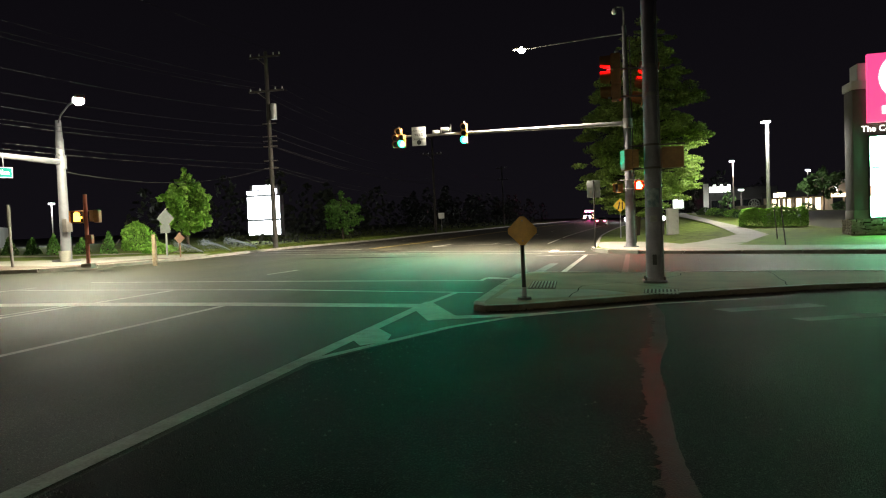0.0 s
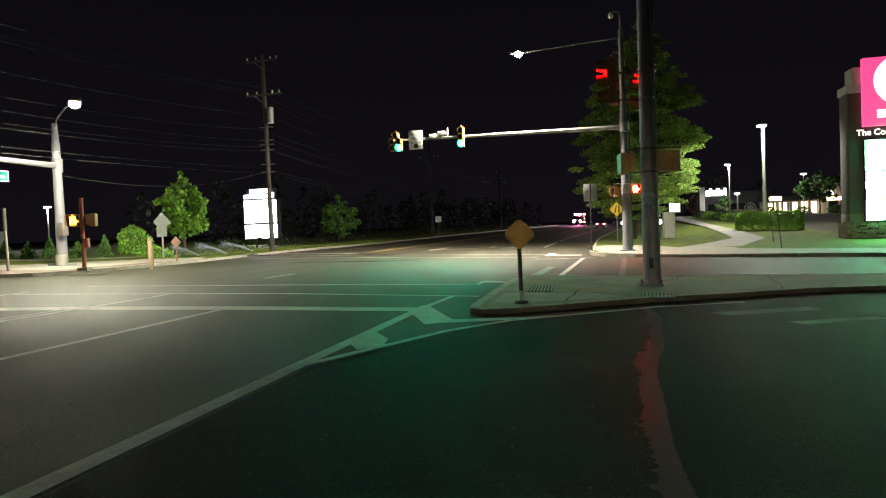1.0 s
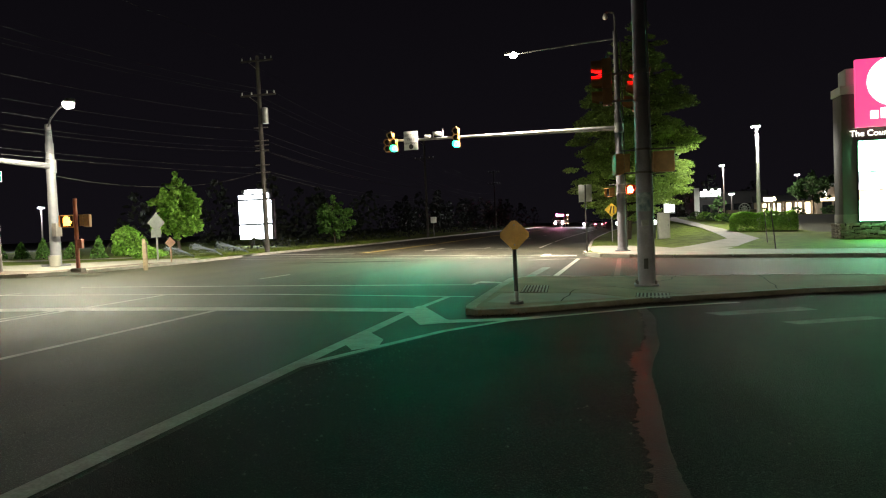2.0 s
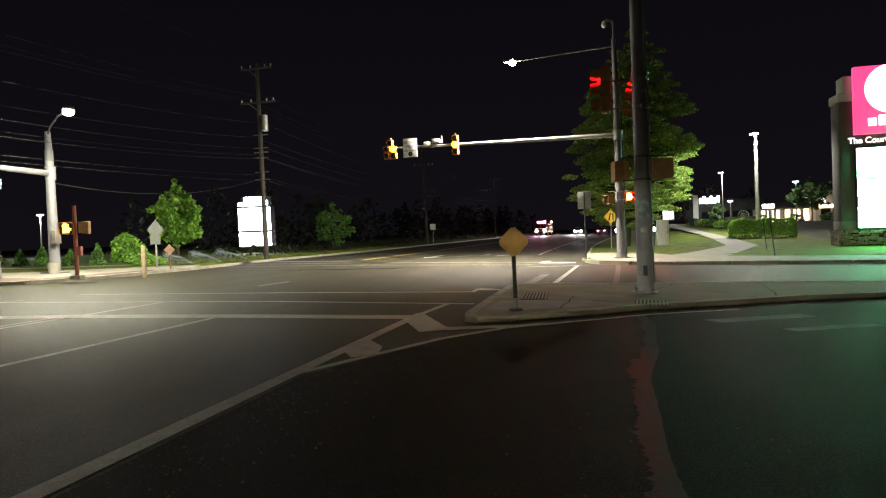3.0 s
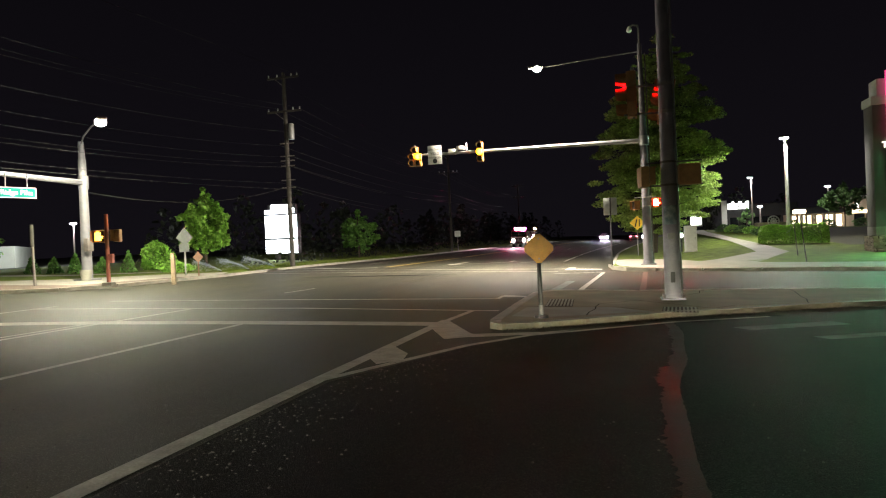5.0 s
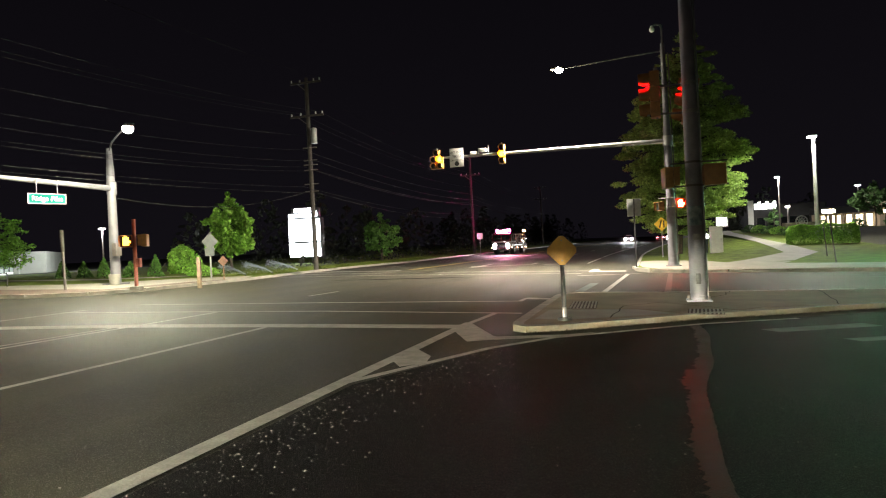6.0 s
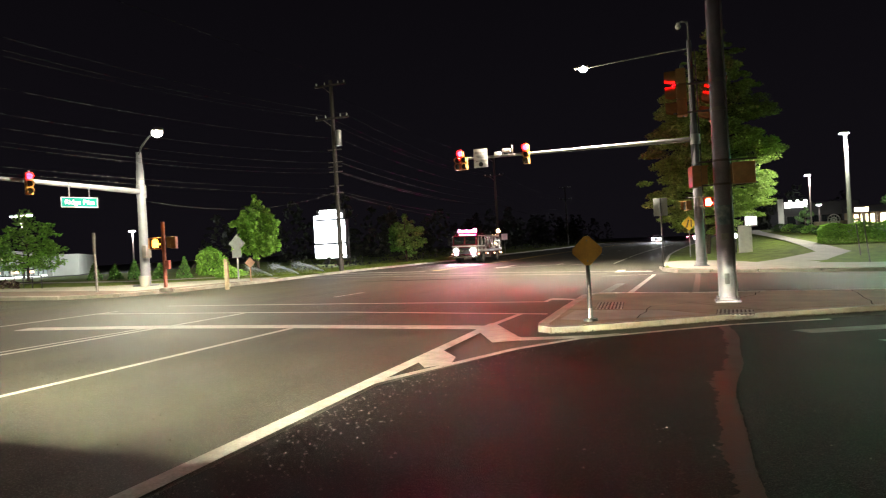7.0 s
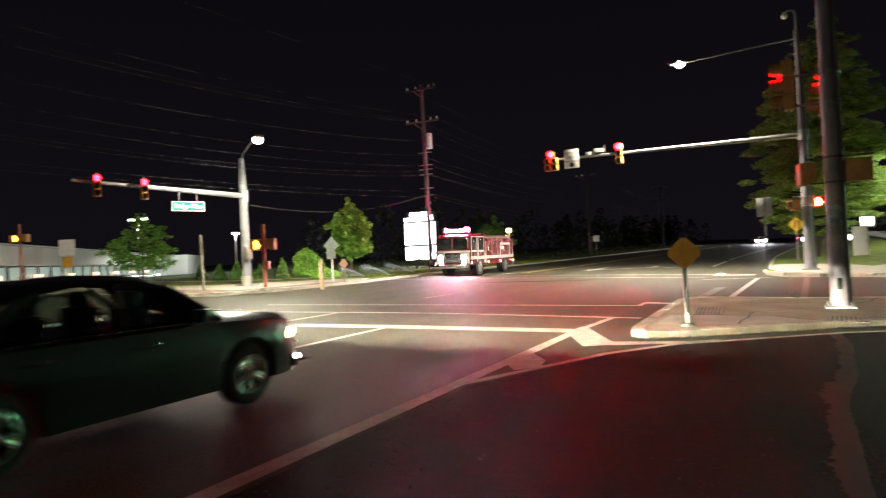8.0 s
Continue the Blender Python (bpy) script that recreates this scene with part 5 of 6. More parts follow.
# ---- lit signs and buildings ----
def panel_sign():
    """The white lit cabinet sign behind the utility pole."""
    home = thing("lit_cabinet_sign", upright(-32.0, 58.0, 4, 0.1), "tall double cabinet sign with glowing white panels", "sign")
    for xx in (-0.7, 0.8):
        bm = bmesh.new()
        box(bm, xx - 0.2, -0.3, 0, xx + 0.2, 0.3, 5.5, 0.02)
        part("post", bm, DARK, home)
    bm = bmesh.new()
    box(bm, -1.9, -0.42, 0.62, 1.95, 0.42, 4.75, 0.04)
    part("cabinet", bm, DARK, home)
    for name, x0, x1, z0, z1 in (("panel", -1.82, 1.05, 2.32, 4.62), ("panel", 1.13, 1.86, 2.32, 4.62), ("panel", -1.82, 1.05, 0.72, 2.1), ("panel", 1.13, 1.86, 0.72, 2.1),
                                 ("name_panel", -1.82, 1.0, 4.82, 5.2), ("name_panel", 1.2, 1.6, 4.85, 5.35), ("name_panel", -1.1, 0.95, 5.35, 5.75)):
        bm = bmesh.new()
        box(bm, x0, -0.5, z0, x1, -0.425, z1, 0.03)
        part(name, bm, PANEL, home, "glowing white sign panel")
    bm = bmesh.new()
    box(bm, -1.6, -0.25, 4.75, 1.7, 0.25, 5.8, 0.05)
    part("crown", bm, DARK, home)
    home.scale = (0.88, 0.93, 0.93)


def pylon():
    """The tall stucco shopping sign; its lettering is drawn as plain bars and shapes."""
    x0, y0 = 14.4, 45.0
    home = thing("pylon_sign", pose(x0, y0, land(x0, y0) + 0.14), "tall grey stucco pylon sign with glowing panels on a stone base", "sign")
    bm = bmesh.new()
    box(bm, 0, 0, 1.15, 5.6, 1.5, 8.75, 0.03)
    part("tower", bm, STUCCO, home)
    bm = bmesh.new()
    box(bm, -0.08, -0.08, 8.75, 5.68, 1.58, 9.25, 0.04)
    box(bm, 0.3, 0.1, 9.25, 5.3, 1.4, 10.3, 0.04)
    part("cap", bm, PALE, home, "pale stepped cap")
    bm = bmesh.new()
    box(bm, -0.02, -0.02, 0.98, 5.62, 1.52, 1.5, 0.02)
    part("band", bm, CONCRETE, home, "pale stone band")
    bm = bmesh.new()
    box(bm, -0.12, -0.1, 0, 5.7, 1.6, 0.9)
    base = part("base", bm, MULCH, home)
    rnd = random.Random(4)
    for row in range(5):
        x = -0.2 - 0.1 * rnd.random()
        while x < 5.7:
            w = 0.16 + 0.3 * rnd.random()
            z = 0.01 + row * 0.19 + 0.02 * rnd.random()
            bm = bmesh.new()
            box(bm, x + 0.01, -0.2, z, min(x + w, 5.75) - 0.01, -0.09, z + 0.15 + 0.05 * rnd.random(), 0.035)
            for v in bm.verts:
                v.co += Vector((rnd.gauss(0, 0.012), 0, rnd.gauss(0, 0.012)))
            part("stone", bm, STONE, base, m=pose(0, 0.04 * rnd.random(), 0, 0, 3 * rnd.gauss(0, 1), 0))
            x += w
    for row in range(5):
        y = -0.1
        while y < 1.6:
            w = 0.18 + 0.28 * rnd.random()
            z = 0.01 + row * 0.19 + 0.02 * rnd.random()
            bm = bmesh.new()
            box(bm, -0.2, y + 0.01, z, -0.1, min(y + w, 1.62) - 0.01, z + 0.15 + 0.05 * rnd.random(), 0.035)
            part("stone", bm, STONE, base, m=pose(0.03 * rnd.random(), 0, 0))
            y += w
    bm = bmesh.new()
    box(bm, 0.72, -0.34, 6.68, 5.2, 0.0, 10.72, 0.03)
    pink = part("pink_cabinet", bm, PINK, home, "glowing pink square sign cabinet")
    bm = bmesh.new()
    rod(bm, (2.75, -0.37, 9.3), (2.75, -0.345, 9.3), 1.45, seg=40)
    rod(bm, (2.75, -0.375, 9.3), (2.75, -0.35, 9.3), 0.5, seg=30)
    part("white_disc", bm, LETTER, pink, "glowing white round emblem")
    for k in range(5):
        bm = bmesh.new()
        box(bm, 1.45 + k * 0.56, -0.37, 7.15 + 0.0, 1.87 + k * 0.56, -0.345, 7.6 + 0.15 * (k % 2), 0.02)
        part("letter_bar", bm, LETTER, pink, "glowing white bar of lettering")
    lettering(home, "The Court at", 0.5, (1.78, -0.03, 6.33), LETTER)
    for k in range(4):
        bm = bmesh.new()
        box(bm, 3.5 + k * 0.42, -0.12, 6.22, 3.83 + k * 0.42 - 0.05 * (k % 3), -0.02, 6.45, 0.02)
        part("name_bar", bm, LETTER, home, "small glowing lettering bar")
    bm = bmesh.new()
    box(bm, 0.76, -0.22, 1.0, 5.2, 0.0, 5.95, 0.03)
    frame_ob = part("panel_frame", bm, DARK, home)
    for z0, z1, mat in ((4.05, 5.85, PANEL_GREEN), (3.45, 3.98, PANEL_BLUE), (2.95, 3.40, PANEL), (2.35, 2.9, PANEL_PEACH), (1.08, 2.3, PANEL_GREEN)):
        bm = bmesh.new()
        box(bm, 0.82, -0.27, z0, 5.14, -0.222, z1, 0.015)
        part("panel", bm, mat, frame_ob, "glowing tenant sign panel")


def window_row(home, x0, x1, y, z0, z1, n, mat):
    w = (x1 - x0) / n
    for i in range(n):
        bm = bmesh.new()
        a, b = x0 + i * w + 0.08 * w, x0 + (i + 1) * w - 0.08 * w
        for p, q, r, s in ((a, z0, b, z0 + 0.08), (a, z1 - 0.08, b, z1), (a, z0, a + 0.08, z1), (b - 0.08, z0, b, z1)):
            box(bm, p, y - 0.06, q, r, y, s)
        fr = part("window", bm, DARK, home)
        bm = bmesh.new()
        box(bm, a + 0.08, y - 0.03, z0 + 0.08, b - 0.08, y - 0.01, z1 - 0.08)
        part("pane", bm, mat, fr)


def shops():
    z = land(30, 130)
    a = thing("shop_building", pose(17.2, 132, z), "dark shop with a lit white name sign", "building")
    bm = bmesh.new()
    box(bm, 0, 0, 0, 12.5, 14, 5.0, 0.05)
    part("wall", bm, ROOF, a)
    bm = bmesh.new()
    box(bm, 0, -0.35, 0, 0.9, 0, 5.9, 0.05)
    part("pier", bm, PALE, a)
    for k in range(6):
        bm = bmesh.new()
        box(bm, 1.1 + k * 0.62, -0.3, 4.25, 1.55 + k * 0.62, -0.05, 5.25 + 0.35 * (k % 2), 0.03)
        part("letter_bar", bm, SHOP_WHITE, a, "glowing white block of lettering")
    window_row(a, 1.2, 12, -0.02, 0.4, 2.8, 6, GLASS)
    b = thing("shop_building", pose(25.0, 150, z), "far dark shop with an oval lit sign", "building")
    bm = bmesh.new()
    box(bm, 0, 0, 0, 9, 10, 5.6, 0.05)
    part("wall", bm, ROOF, b)
    bm = bmesh.new()
    box(bm, 3.2, -0.3, 4.6, 6.2, -0.02, 5.5, 0.3)
    part("sign", bm, SHOP_WHITE, b, "glowing white oval sign")
    c = thing("shop_building", pose(27.5, 128, z), "low tan shop row with lit windows and columns", "building")
    bm = bmesh.new()
    box(bm, 0, 1.5, 0, 9.0, 13, 3.0, 0.05)
    part("wall", bm, TAN, c)
    bm = bmesh.new()
    extrude_profile(bm, [(-0.5, 2.7), (3, 3.9), (6, 2.7)], -0.3, 9.2)
    part("roof", bm, ROOF, c)
    for k in range(6):
        bm = bmesh.new()
        box(bm, 0.2 + k * 1.7, -0.2, 0, 0.6 + k * 1.7, 0.2, 2.7, 0.03)
        part("column", bm, TAN, c)
    window_row(c, 0.3, 8.9, 1.48, 0.3, 2.5, 6, SHOP)
    d = thing("shop_building", pose(36.3, 126, z), "tan corner shop with bright entrance windows", "building")
    bm = bmesh.new()
    box(bm, 0, 0, 0, 16, 14, 4.9, 0.05)
    part("wall", bm, TAN, d)
    bm = bmesh.new()
    box(bm, -0.15, -0.15, 4.9, 16.15, 14.15, 5.3, 0.05)
    part("cornice", bm, PALE, d)
    window_row(d, 0.6, 8, -0.02, 0.2, 2.3, 4, GLASS)
    bm = bmesh.new()
    box(bm, 0.5, -0.3, 2.4, 4.2, -0.02, 2.95, 0.05)
    part("sign", bm, SHOP, d, "dim lit fascia sign")
    for k in range(2):
        bm = bmesh.new()
        box(bm, 0.9 + k * 4, -0.2, 3.3, 1.5 + k * 4, -0.02, 4.4, 0.04)
        part("emblem", bm, SHOP_WHITE, d, "glowing white block emblem")
    w = thing("stone_gate_sign", upright(16.6, 86, 5, 0.13), "low rubble stone wall with a wagon wheel", "garden wall")
    bm = bmesh.new()
    box(bm, -1.7, 0, 0, 1.7, 0.5, 0.75, 0.05)
    part("wall", bm, STONE, w)
    bm = bmesh.new()
    for r in (0.62, 0.3):
        for k in range(24):
            p, q = k * math.pi / 12, (k + 1) * math.pi / 12
            rod(bm, (0.25 + r * math.cos(p), -0.12, 0.85 + r * math.sin(p)), (0.25 + r * math.cos(q), -0.12, 0.85 + r * math.sin(q)), 0.055, seg=5)
    part("wheel", bm, PALE, w, "pale timber wagon wheel")
    for k in range(5):
        bm = bmesh.new()
        a0 = k * 0.63 + 0.2
        rod(bm, (0.25 - 0.6 * math.cos(a0), -0.12, 0.85 - 0.6 * math.sin(a0)), (0.25 + 0.6 * math.cos(a0), -0.12, 0.85 + 0.6 * math.sin(a0)), 0.03, seg=5)
        part("spoke", bm, PALE, w)


def pale_building():
    """Long low building on the left, seen along its front."""
    p, q = Vector((-38.0, 16.0)), Vector((-91.5, 80.7))
    n = (q - p).length
    rz = math.degrees(math.atan2(q.y - p.y, q.x - p.x)) 
    home = thing("long_building", pose(p.x, p.y, land(-60, 40) - 0.1, 0, 0, rz), "long low pale building with a lit glazed front", "building")
    bm = bmesh.new()
    box(bm, 0, 0, 1.75, n, 14, 3.1, 0.05)
    box(bm, 0, 0.6, 0, n, 14, 1.75)
    box(bm, n - 16, 0.0, 0, n, 0.6, 1.75)
    box(bm, n - 15, -3.1, 0, n, 0.0, 3.1)
    part("wall", bm, PALE, home)
    bm = bmesh.new()
    box(bm, -0.3, -0.3, 3.1, n + 0.3, 14.3, 3.22, 0.04)
    part("roof_edge", bm, SIGN_BACK, home)
    window_row(home, 1, n - 16.5, 0.5, 0.25, 1.7, 24, material("lit_interior", (0.2, 0.22, 0.2), 0.2, emit=(0.75, 1.0, 0.85), power=0.22))
    for k in range(7):
        bm = bmesh.new()
        box(bm, 12 + k * 7.5, 0.2, 0.75, 13.3 + k * 7.5, 0.4, 1.05, 0.03)
        part("lit_display", bm, glow("lit_display", (1.0, 0.5, 0.28), 2.5), home, "glowing orange display board")
    bm = bmesh.new()
    box(bm, 8, -0.1, 0.3, n - 20, 0.1, 0.42)
    part("lit_counter", bm, SHOP_WHITE, home, "bright strip of lit counter")
    rail = thing("metal_fence", Matrix(), "low dark metal fence before the long building", "fence")
    for i in range(40):
        f = i / 40
        x, y = -30 - 34 * f, 24.6 + 7 * f
        bm = bmesh.new()
        rod(bm, (0, 0, 0), (0, 0, 0.75), 0.025, seg=6)
        part("post", bm, DARK, rail, m=pose(x, y, land(x, y) + 0.1))
    for zz in (0.35, 0.68):
        bm = bmesh.new()
        rod(bm, (-30, 24.6, land(-30, 24) + zz + 0.1), (-64, 31.6, land(-64, 31) + zz + 0.1), 0.02, seg=6)
        part("rail", bm, DARK, rail)
    shrub("hedge", -36, 24.9, 9.0, 1.1, 0.35, "low reddish clipped hedge by the pavement", MULCH, 900, 0.09, 140, boxy=True, category="hedge", rz=-10)
    walk_post(-41.5, 24.4, 20, 3.9, True, "walk signals across the road")
    ys = sign_on_post("road_sign", -42.0, 27.7, 40, "white rectangular sign over an amber plate", "square", 0.95, 1.05, 3.0, WHITE, post=AMBER)
    bm = bmesh.new()
    box(bm, -0.3, -0.03, 1.15, 0.3, 0.0, 1.85, 0.004)
    part("lower_plate", bm, AMBER, ys, "amber plate")


panel_sign()
pylon()
shops()
pale_building()
# ---- vehicles ----
def wheel_part(home, x, y, r, w, rim_mat, side):
    bm = bmesh.new()
    prof = [(r * 0.62, -w / 2), (r * 0.93, -w / 2), (r, -w * 0.36), (r, w * 0.36), (r * 0.93, w / 2), (r * 0.62, w / 2)]
    rings = [[bm.verts.new((q, p * math.cos(k * math.pi / 14), p * math.sin(k * math.pi / 14))) for k in range(28)] for p, q in prof]
    for a, b in zip(rings, rings[1:]):
        for k in range(28):
            bm.faces.new((a[k], a[(k + 1) % 28], b[(k + 1) % 28], b[k]))
    wheel = new("wheel")
    wheel.parent = home
    wheel.matrix_basis = pose(x, y, r)
    part("tyre", bm, RUBBER, wheel)
    bm = bmesh.new()
    s = side * w * 0.42
    for k in range(5):
        for d in (-0.16, 0.16):
            a = k * math.pi * 2 / 5
            rod(bm, (s, 0.1 * r * math.cos(a), 0.1 * r * math.sin(a)), (s * 0.9, r * 0.62 * math.cos(a + d), r * 0.62 * math.sin(a + d)), 0.03 * r / 0.33, seg=6)
    rod(bm, (s * 0.6, 0, 0), (s * 1.05, 0, 0), 0.16 * r, 0.13 * r, 12)
    for k in range(24):
        a, b = k * math.pi / 12, (k + 1) * math.pi / 12
        rod(bm, (s, r * 0.63 * math.cos(a), r * 0.63 * math.sin(a)), (s, r * 0.63 * math.cos(b), r * 0.63 * math.sin(b)), 0.022, seg=5)
    part("rim", bm, rim_mat, wheel, "bright spoked wheel rim")
    bm = bmesh.new()
    rod(bm, (-s * 0.7, 0, 0), (s * 0.25, 0, 0), r * 0.62, r * 0.6, 20)
    part("hub", bm, BLACK, wheel)
    return wheel


def loft(stations):
    """Skin over cross-sections: rows of (y, [(half width, z), ...]), mirrored across X."""
    bm = bmesh.new()
    rows = []
    for y, sec in stations:
        right = [bm.verts.new((w, y, z)) for w, z in sec]
        left = [bm.verts.new((-w, y, z)) for w, z in reversed(sec) if w > 1e-4]
        rows.append(right + left)
    n = len(rows[0])
    for a, b in zip(rows, rows[1:]):
        for k in range(n - 1):
            bm.faces.new((a[k], a[k + 1], b[k + 1], b[k]))
    bm.faces.new(rows[0])
    bm.faces.new(rows[-1][::-1])
    return bm


def car(name, label, body_mat, front_lamp, rear_lamp, fancy=True, group=""):
    """A four-door saloon: origin on the road under its middle, nose to +Y."""
    home = thing(name, Matrix(), label, "car", group)
    R, FA, RA = 0.325, 1.36, -1.30
    ys = [-2.28, -2.2, -2.0, -1.75] + [RA + 0.40 * math.cos(math.pi * (1 - k / 8)) for k in range(9)] + [-0.7, -0.3, 0.2, 0.6, 0.85] + \
         [FA + 0.40 * math.cos(math.pi * (1 - k / 8)) for k in range(9)] + [1.95, 2.12, 2.24, 2.30]
    st = []
    for y in sorted(ys):
        sill = 0.22
        for ax in (FA, RA):
            if abs(y - ax) < 0.399:
                sill = max(sill, 0.30 + (0.41 ** 2 - (y - ax) ** 2) ** 0.5)
        end = max(0, abs(y) - 1.75) / 0.55
        w = 0.905 * (1 - 0.20 * end ** 2.2)
        belt = 0.92 if y < 0.9 else 0.92 - 0.10 * ((y - 0.9) / 1.4) ** 1.5
        if y < -1.6:
            belt = 0.96
        if y > 2.15:
            belt, sill = 0.54, 0.28
        if y < -2.22:
            belt, sill = 0.86, 0.34
        top = belt + (0.05 if -1.5 < y < 0.9 else 0.08)
        mid = max(sill + 0.02, 0.55)
        st.append((y, [(0, sill), (w * 0.80, sill), (w * 0.97, sill + 0.01), (w, max(mid, sill + 0.015)), (w * 0.99, (mid + belt) / 2 if mid < belt else mid + 0.02), (w * 0.93, belt), (w * 0.70, top), (0, top + 0.015)]))
    part("body", loft(st), body_mat, home, "glossy dark painted body")
    bm = loft([(y, [(0, z - 0.05), (w, z - 0.05), (w + 0.01, z - 0.03), (w * 0.86, z + 0.01), (0, z + 0.025)]) for y, w, z in
               ((-0.78, 0.58, 1.36), (-0.5, 0.61, 1.42), (-0.1, 0.615, 1.445), (0.25, 0.61, 1.43), (0.52, 0.58, 1.36))])
    part("roof", bm, body_mat, home)
    for s in (-1, 1):
        for nm, pa, pb, r in (("front_pillar", (0.79, 1.05, 0.95), (0.585, 0.50, 1.345), 0.035), ("middle_pillar", (0.80, -0.09, 0.94), (0.625, -0.09, 1.40), 0.045), ("rear_pillar", (0.74, -1.42, 0.96), (0.58, -0.74, 1.345), 0.075)):
            bm = bmesh.new()
            rod(bm, (s * pa[0], pa[1], pa[2]), (s * pb[0], pb[1], pb[2]), r, r, 8)
            part(nm, bm, TRIM if nm == "middle_pillar" else body_mat, home)
        for y in (0.28, -0.72):
            bm = bmesh.new()
            box(bm, s * 0.16, y - 0.1, 0.9, s * 0.60, y + 0.08, 1.14, 0.05)
            box(bm, s * 0.26, y - 0.07, 1.14, s * 0.50, y + 0.05, 1.30, 0.04)
            part("seat_back", bm, BLACK, home)
    for s in (-1, 1):
        for name_, pts in (("front_window", [(0.86, 0.99), (0.48, 1.30), (-0.05, 1.36), (-0.05, 0.985)]), ("rear_window", [(-0.13, 0.985), (-0.13, 1.36), (-0.62, 1.335), (-1.02, 1.18), (-1.18, 1.0)])):
            bm = bmesh.new()
            vs = []
            for y, z in pts:
                x = 0.80 - (z - 0.93) * 0.36 + 0.012
                vs.append(bm.verts.new((s * x, y, z)))
            bm.faces.new(vs)
            geo = bmesh.ops.extrude_face_region(bm, geom=bm.faces[:])
            for v in geo["geom"]:
                if isinstance(v, bmesh.types.BMVert):
                    v.co.x -= s * 0.02
            pane = part(name_, bm, CAR_GLASS, home, "dark tinted side window")
        bm = bmesh.new()
        a, b = [[bm.verts.new((s * (0.80 - (z - 0.93) * 0.36 + dx), y, z)) for y, z in ((-0.14, 0.98), (-0.04, 0.98), (-0.04, 1.365), (-0.14, 1.365))] for dx in (0.0, 0.016)]
        bm.faces.new(b)
        for k in range(4):
            bm.faces.new((a[k], a[(k + 1) % 4], b[(k + 1) % 4], b[k]))
        part("door_pillar", bm, TRIM, home, "matt black door pillar")
        bm = bmesh.new()
        box(bm, s * 0.83, 0.62, 0.96, s * 1.0, 0.78, 1.09, 0.03)
        part("mirror", bm, body_mat, home)
        for y in (0.1, -0.95):
            bm = bmesh.new()
            box(bm, s * 0.885, y - 0.12, 0.795, s * 0.93, y + 0.12, 0.83, 0.01)
            part("door_handle", bm, CHROME if fancy else body_mat, home)
        bm = bmesh.new()
        tube(bm, [(s * 0.845, -1.2, 0.955), (s * 0.855, -0.4, 0.965), (s * 0.855, 0.85, 0.955)], 0.008, 6)
        part("window_trim", bm, CHROME, home, "thin bright window trim")
        bm = bmesh.new()
        box(bm, s * 0.48, 2.02, 0.58, s * 0.80, 2.25, 0.76, 0.05)
        lamp = part("headlight", bm, CHROME, home)
        bm = bmesh.new()
        if fancy:
            ball(bm, (s * 0.66, 2.10, 0.70), 0.17, 20, (1.0, 1.05, 0.46))
            rod(bm, (s * 0.66, 2.24, 0.69), (s * 0.66, 2.27, 0.69), 0.06, 0.05, 20)
        else:
            rod(bm, (s * 0.66, 2.245, 0.675), (s * 0.66, 2.26, 0.675), 0.07, 0.07, 20)
        part("headlight_glass", bm, LAMP_FACE if fancy else front_lamp, lamp, "glowing headlight glass")
        if fancy:
            # low beam strip between small black plates that cut its light off above, below and aside
            bm = bmesh.new()
            box(bm, s * 0.66 - 0.075, 2.272, 0.6257, s * 0.66 + 0.075, 2.274, 0.6314)
            part("low_beam", bm, front_lamp, lamp, "bright low beam strip")
            for y0, z0, y1, z1 in ((2.271, 0.6330, 2.316, 0.6275), (2.271, 0.6200, 2.303, 0.6240)):
                bm = bmesh.new()
                a, b = [[bm.verts.new((s * 0.66 + sx * 0.085, y, z + dz)) for sx in (-1, 1) for dz in (0, 0.0012)] for y, z in ((y0, z0), (y1, z1))]
                bm.faces.new([a[k] for k in (0, 1, 3, 2)])
                bm.faces.new([b[k] for k in (2, 3, 1, 0)])
                for p, q in ((0, 1), (1, 3), (3, 2), (2, 0)):
                    bm.faces.new((a[p], b[p], b[q], a[q]))
                part("cut_off_shield", bm, BAFFLE, lamp)
            bm = bmesh.new()
            box(bm, s * 0.66 - 0.088, 2.2700, 0.6200, s * 0.66 + 0.088, 2.2708, 0.6340)
            part("back_shield", bm, BAFFLE, lamp)
            for sx in (-1, 1):
                bm = bmesh.new()
                box(bm, s * 0.66 + sx * 0.079, 2.27, 0.6200, s * 0.66 + sx * 0.081, 2.316, 0.6345)
                part("side_shield", bm, BAFFLE, lamp)
        bm = bmesh.new()
        ball(bm, (s * 0.83, 2.06, 0.67), 0.07, 10, (0.5, 1.3, 0.7))
        part("side_marker", bm, MARKER if fancy else BLACK, lamp, "lit wrap-around corner lamp")
        bm = bmesh.new()
        box(bm, s * 0.50, 2.20, 0.345, s * 0.76, 2.325, 0.395, 0.015)
        fog = part("fog_lamp", bm, FOG_LIGHT if fancy else BLACK, home)
        if fancy:
            # plates added to keep fog light off the road under the car
            bm = bmesh.new()
            box(bm, s * 0.46, 2.19, 0.325, s * 0.84, 2.42, 0.331)
            box(bm, s * 0.46, 2.184, 0.27, s * 0.84, 2.19, 0.42)
            box(bm, s * 0.46, 2.19, 0.331, s * 0.466, 2.38, 0.42)
            part("surround", bm, BAFFLE, fog, "black baffle added round the fog lamp to stop spill")
            bm = bmesh.new()
            box(bm, s * 0.50, 2.20, 0.545, s * 0.76, 2.318, 0.556, 0.004)
            part("bright_strip", bm, CHROME, home, "thin chrome strip under the headlight")
        bm = bmesh.new()
        box(bm, s * 0.45, -2.30, 0.72, s * 0.80, -2.16, 0.86, 0.03)
        part("tail_light", bm, rear_lamp, home)
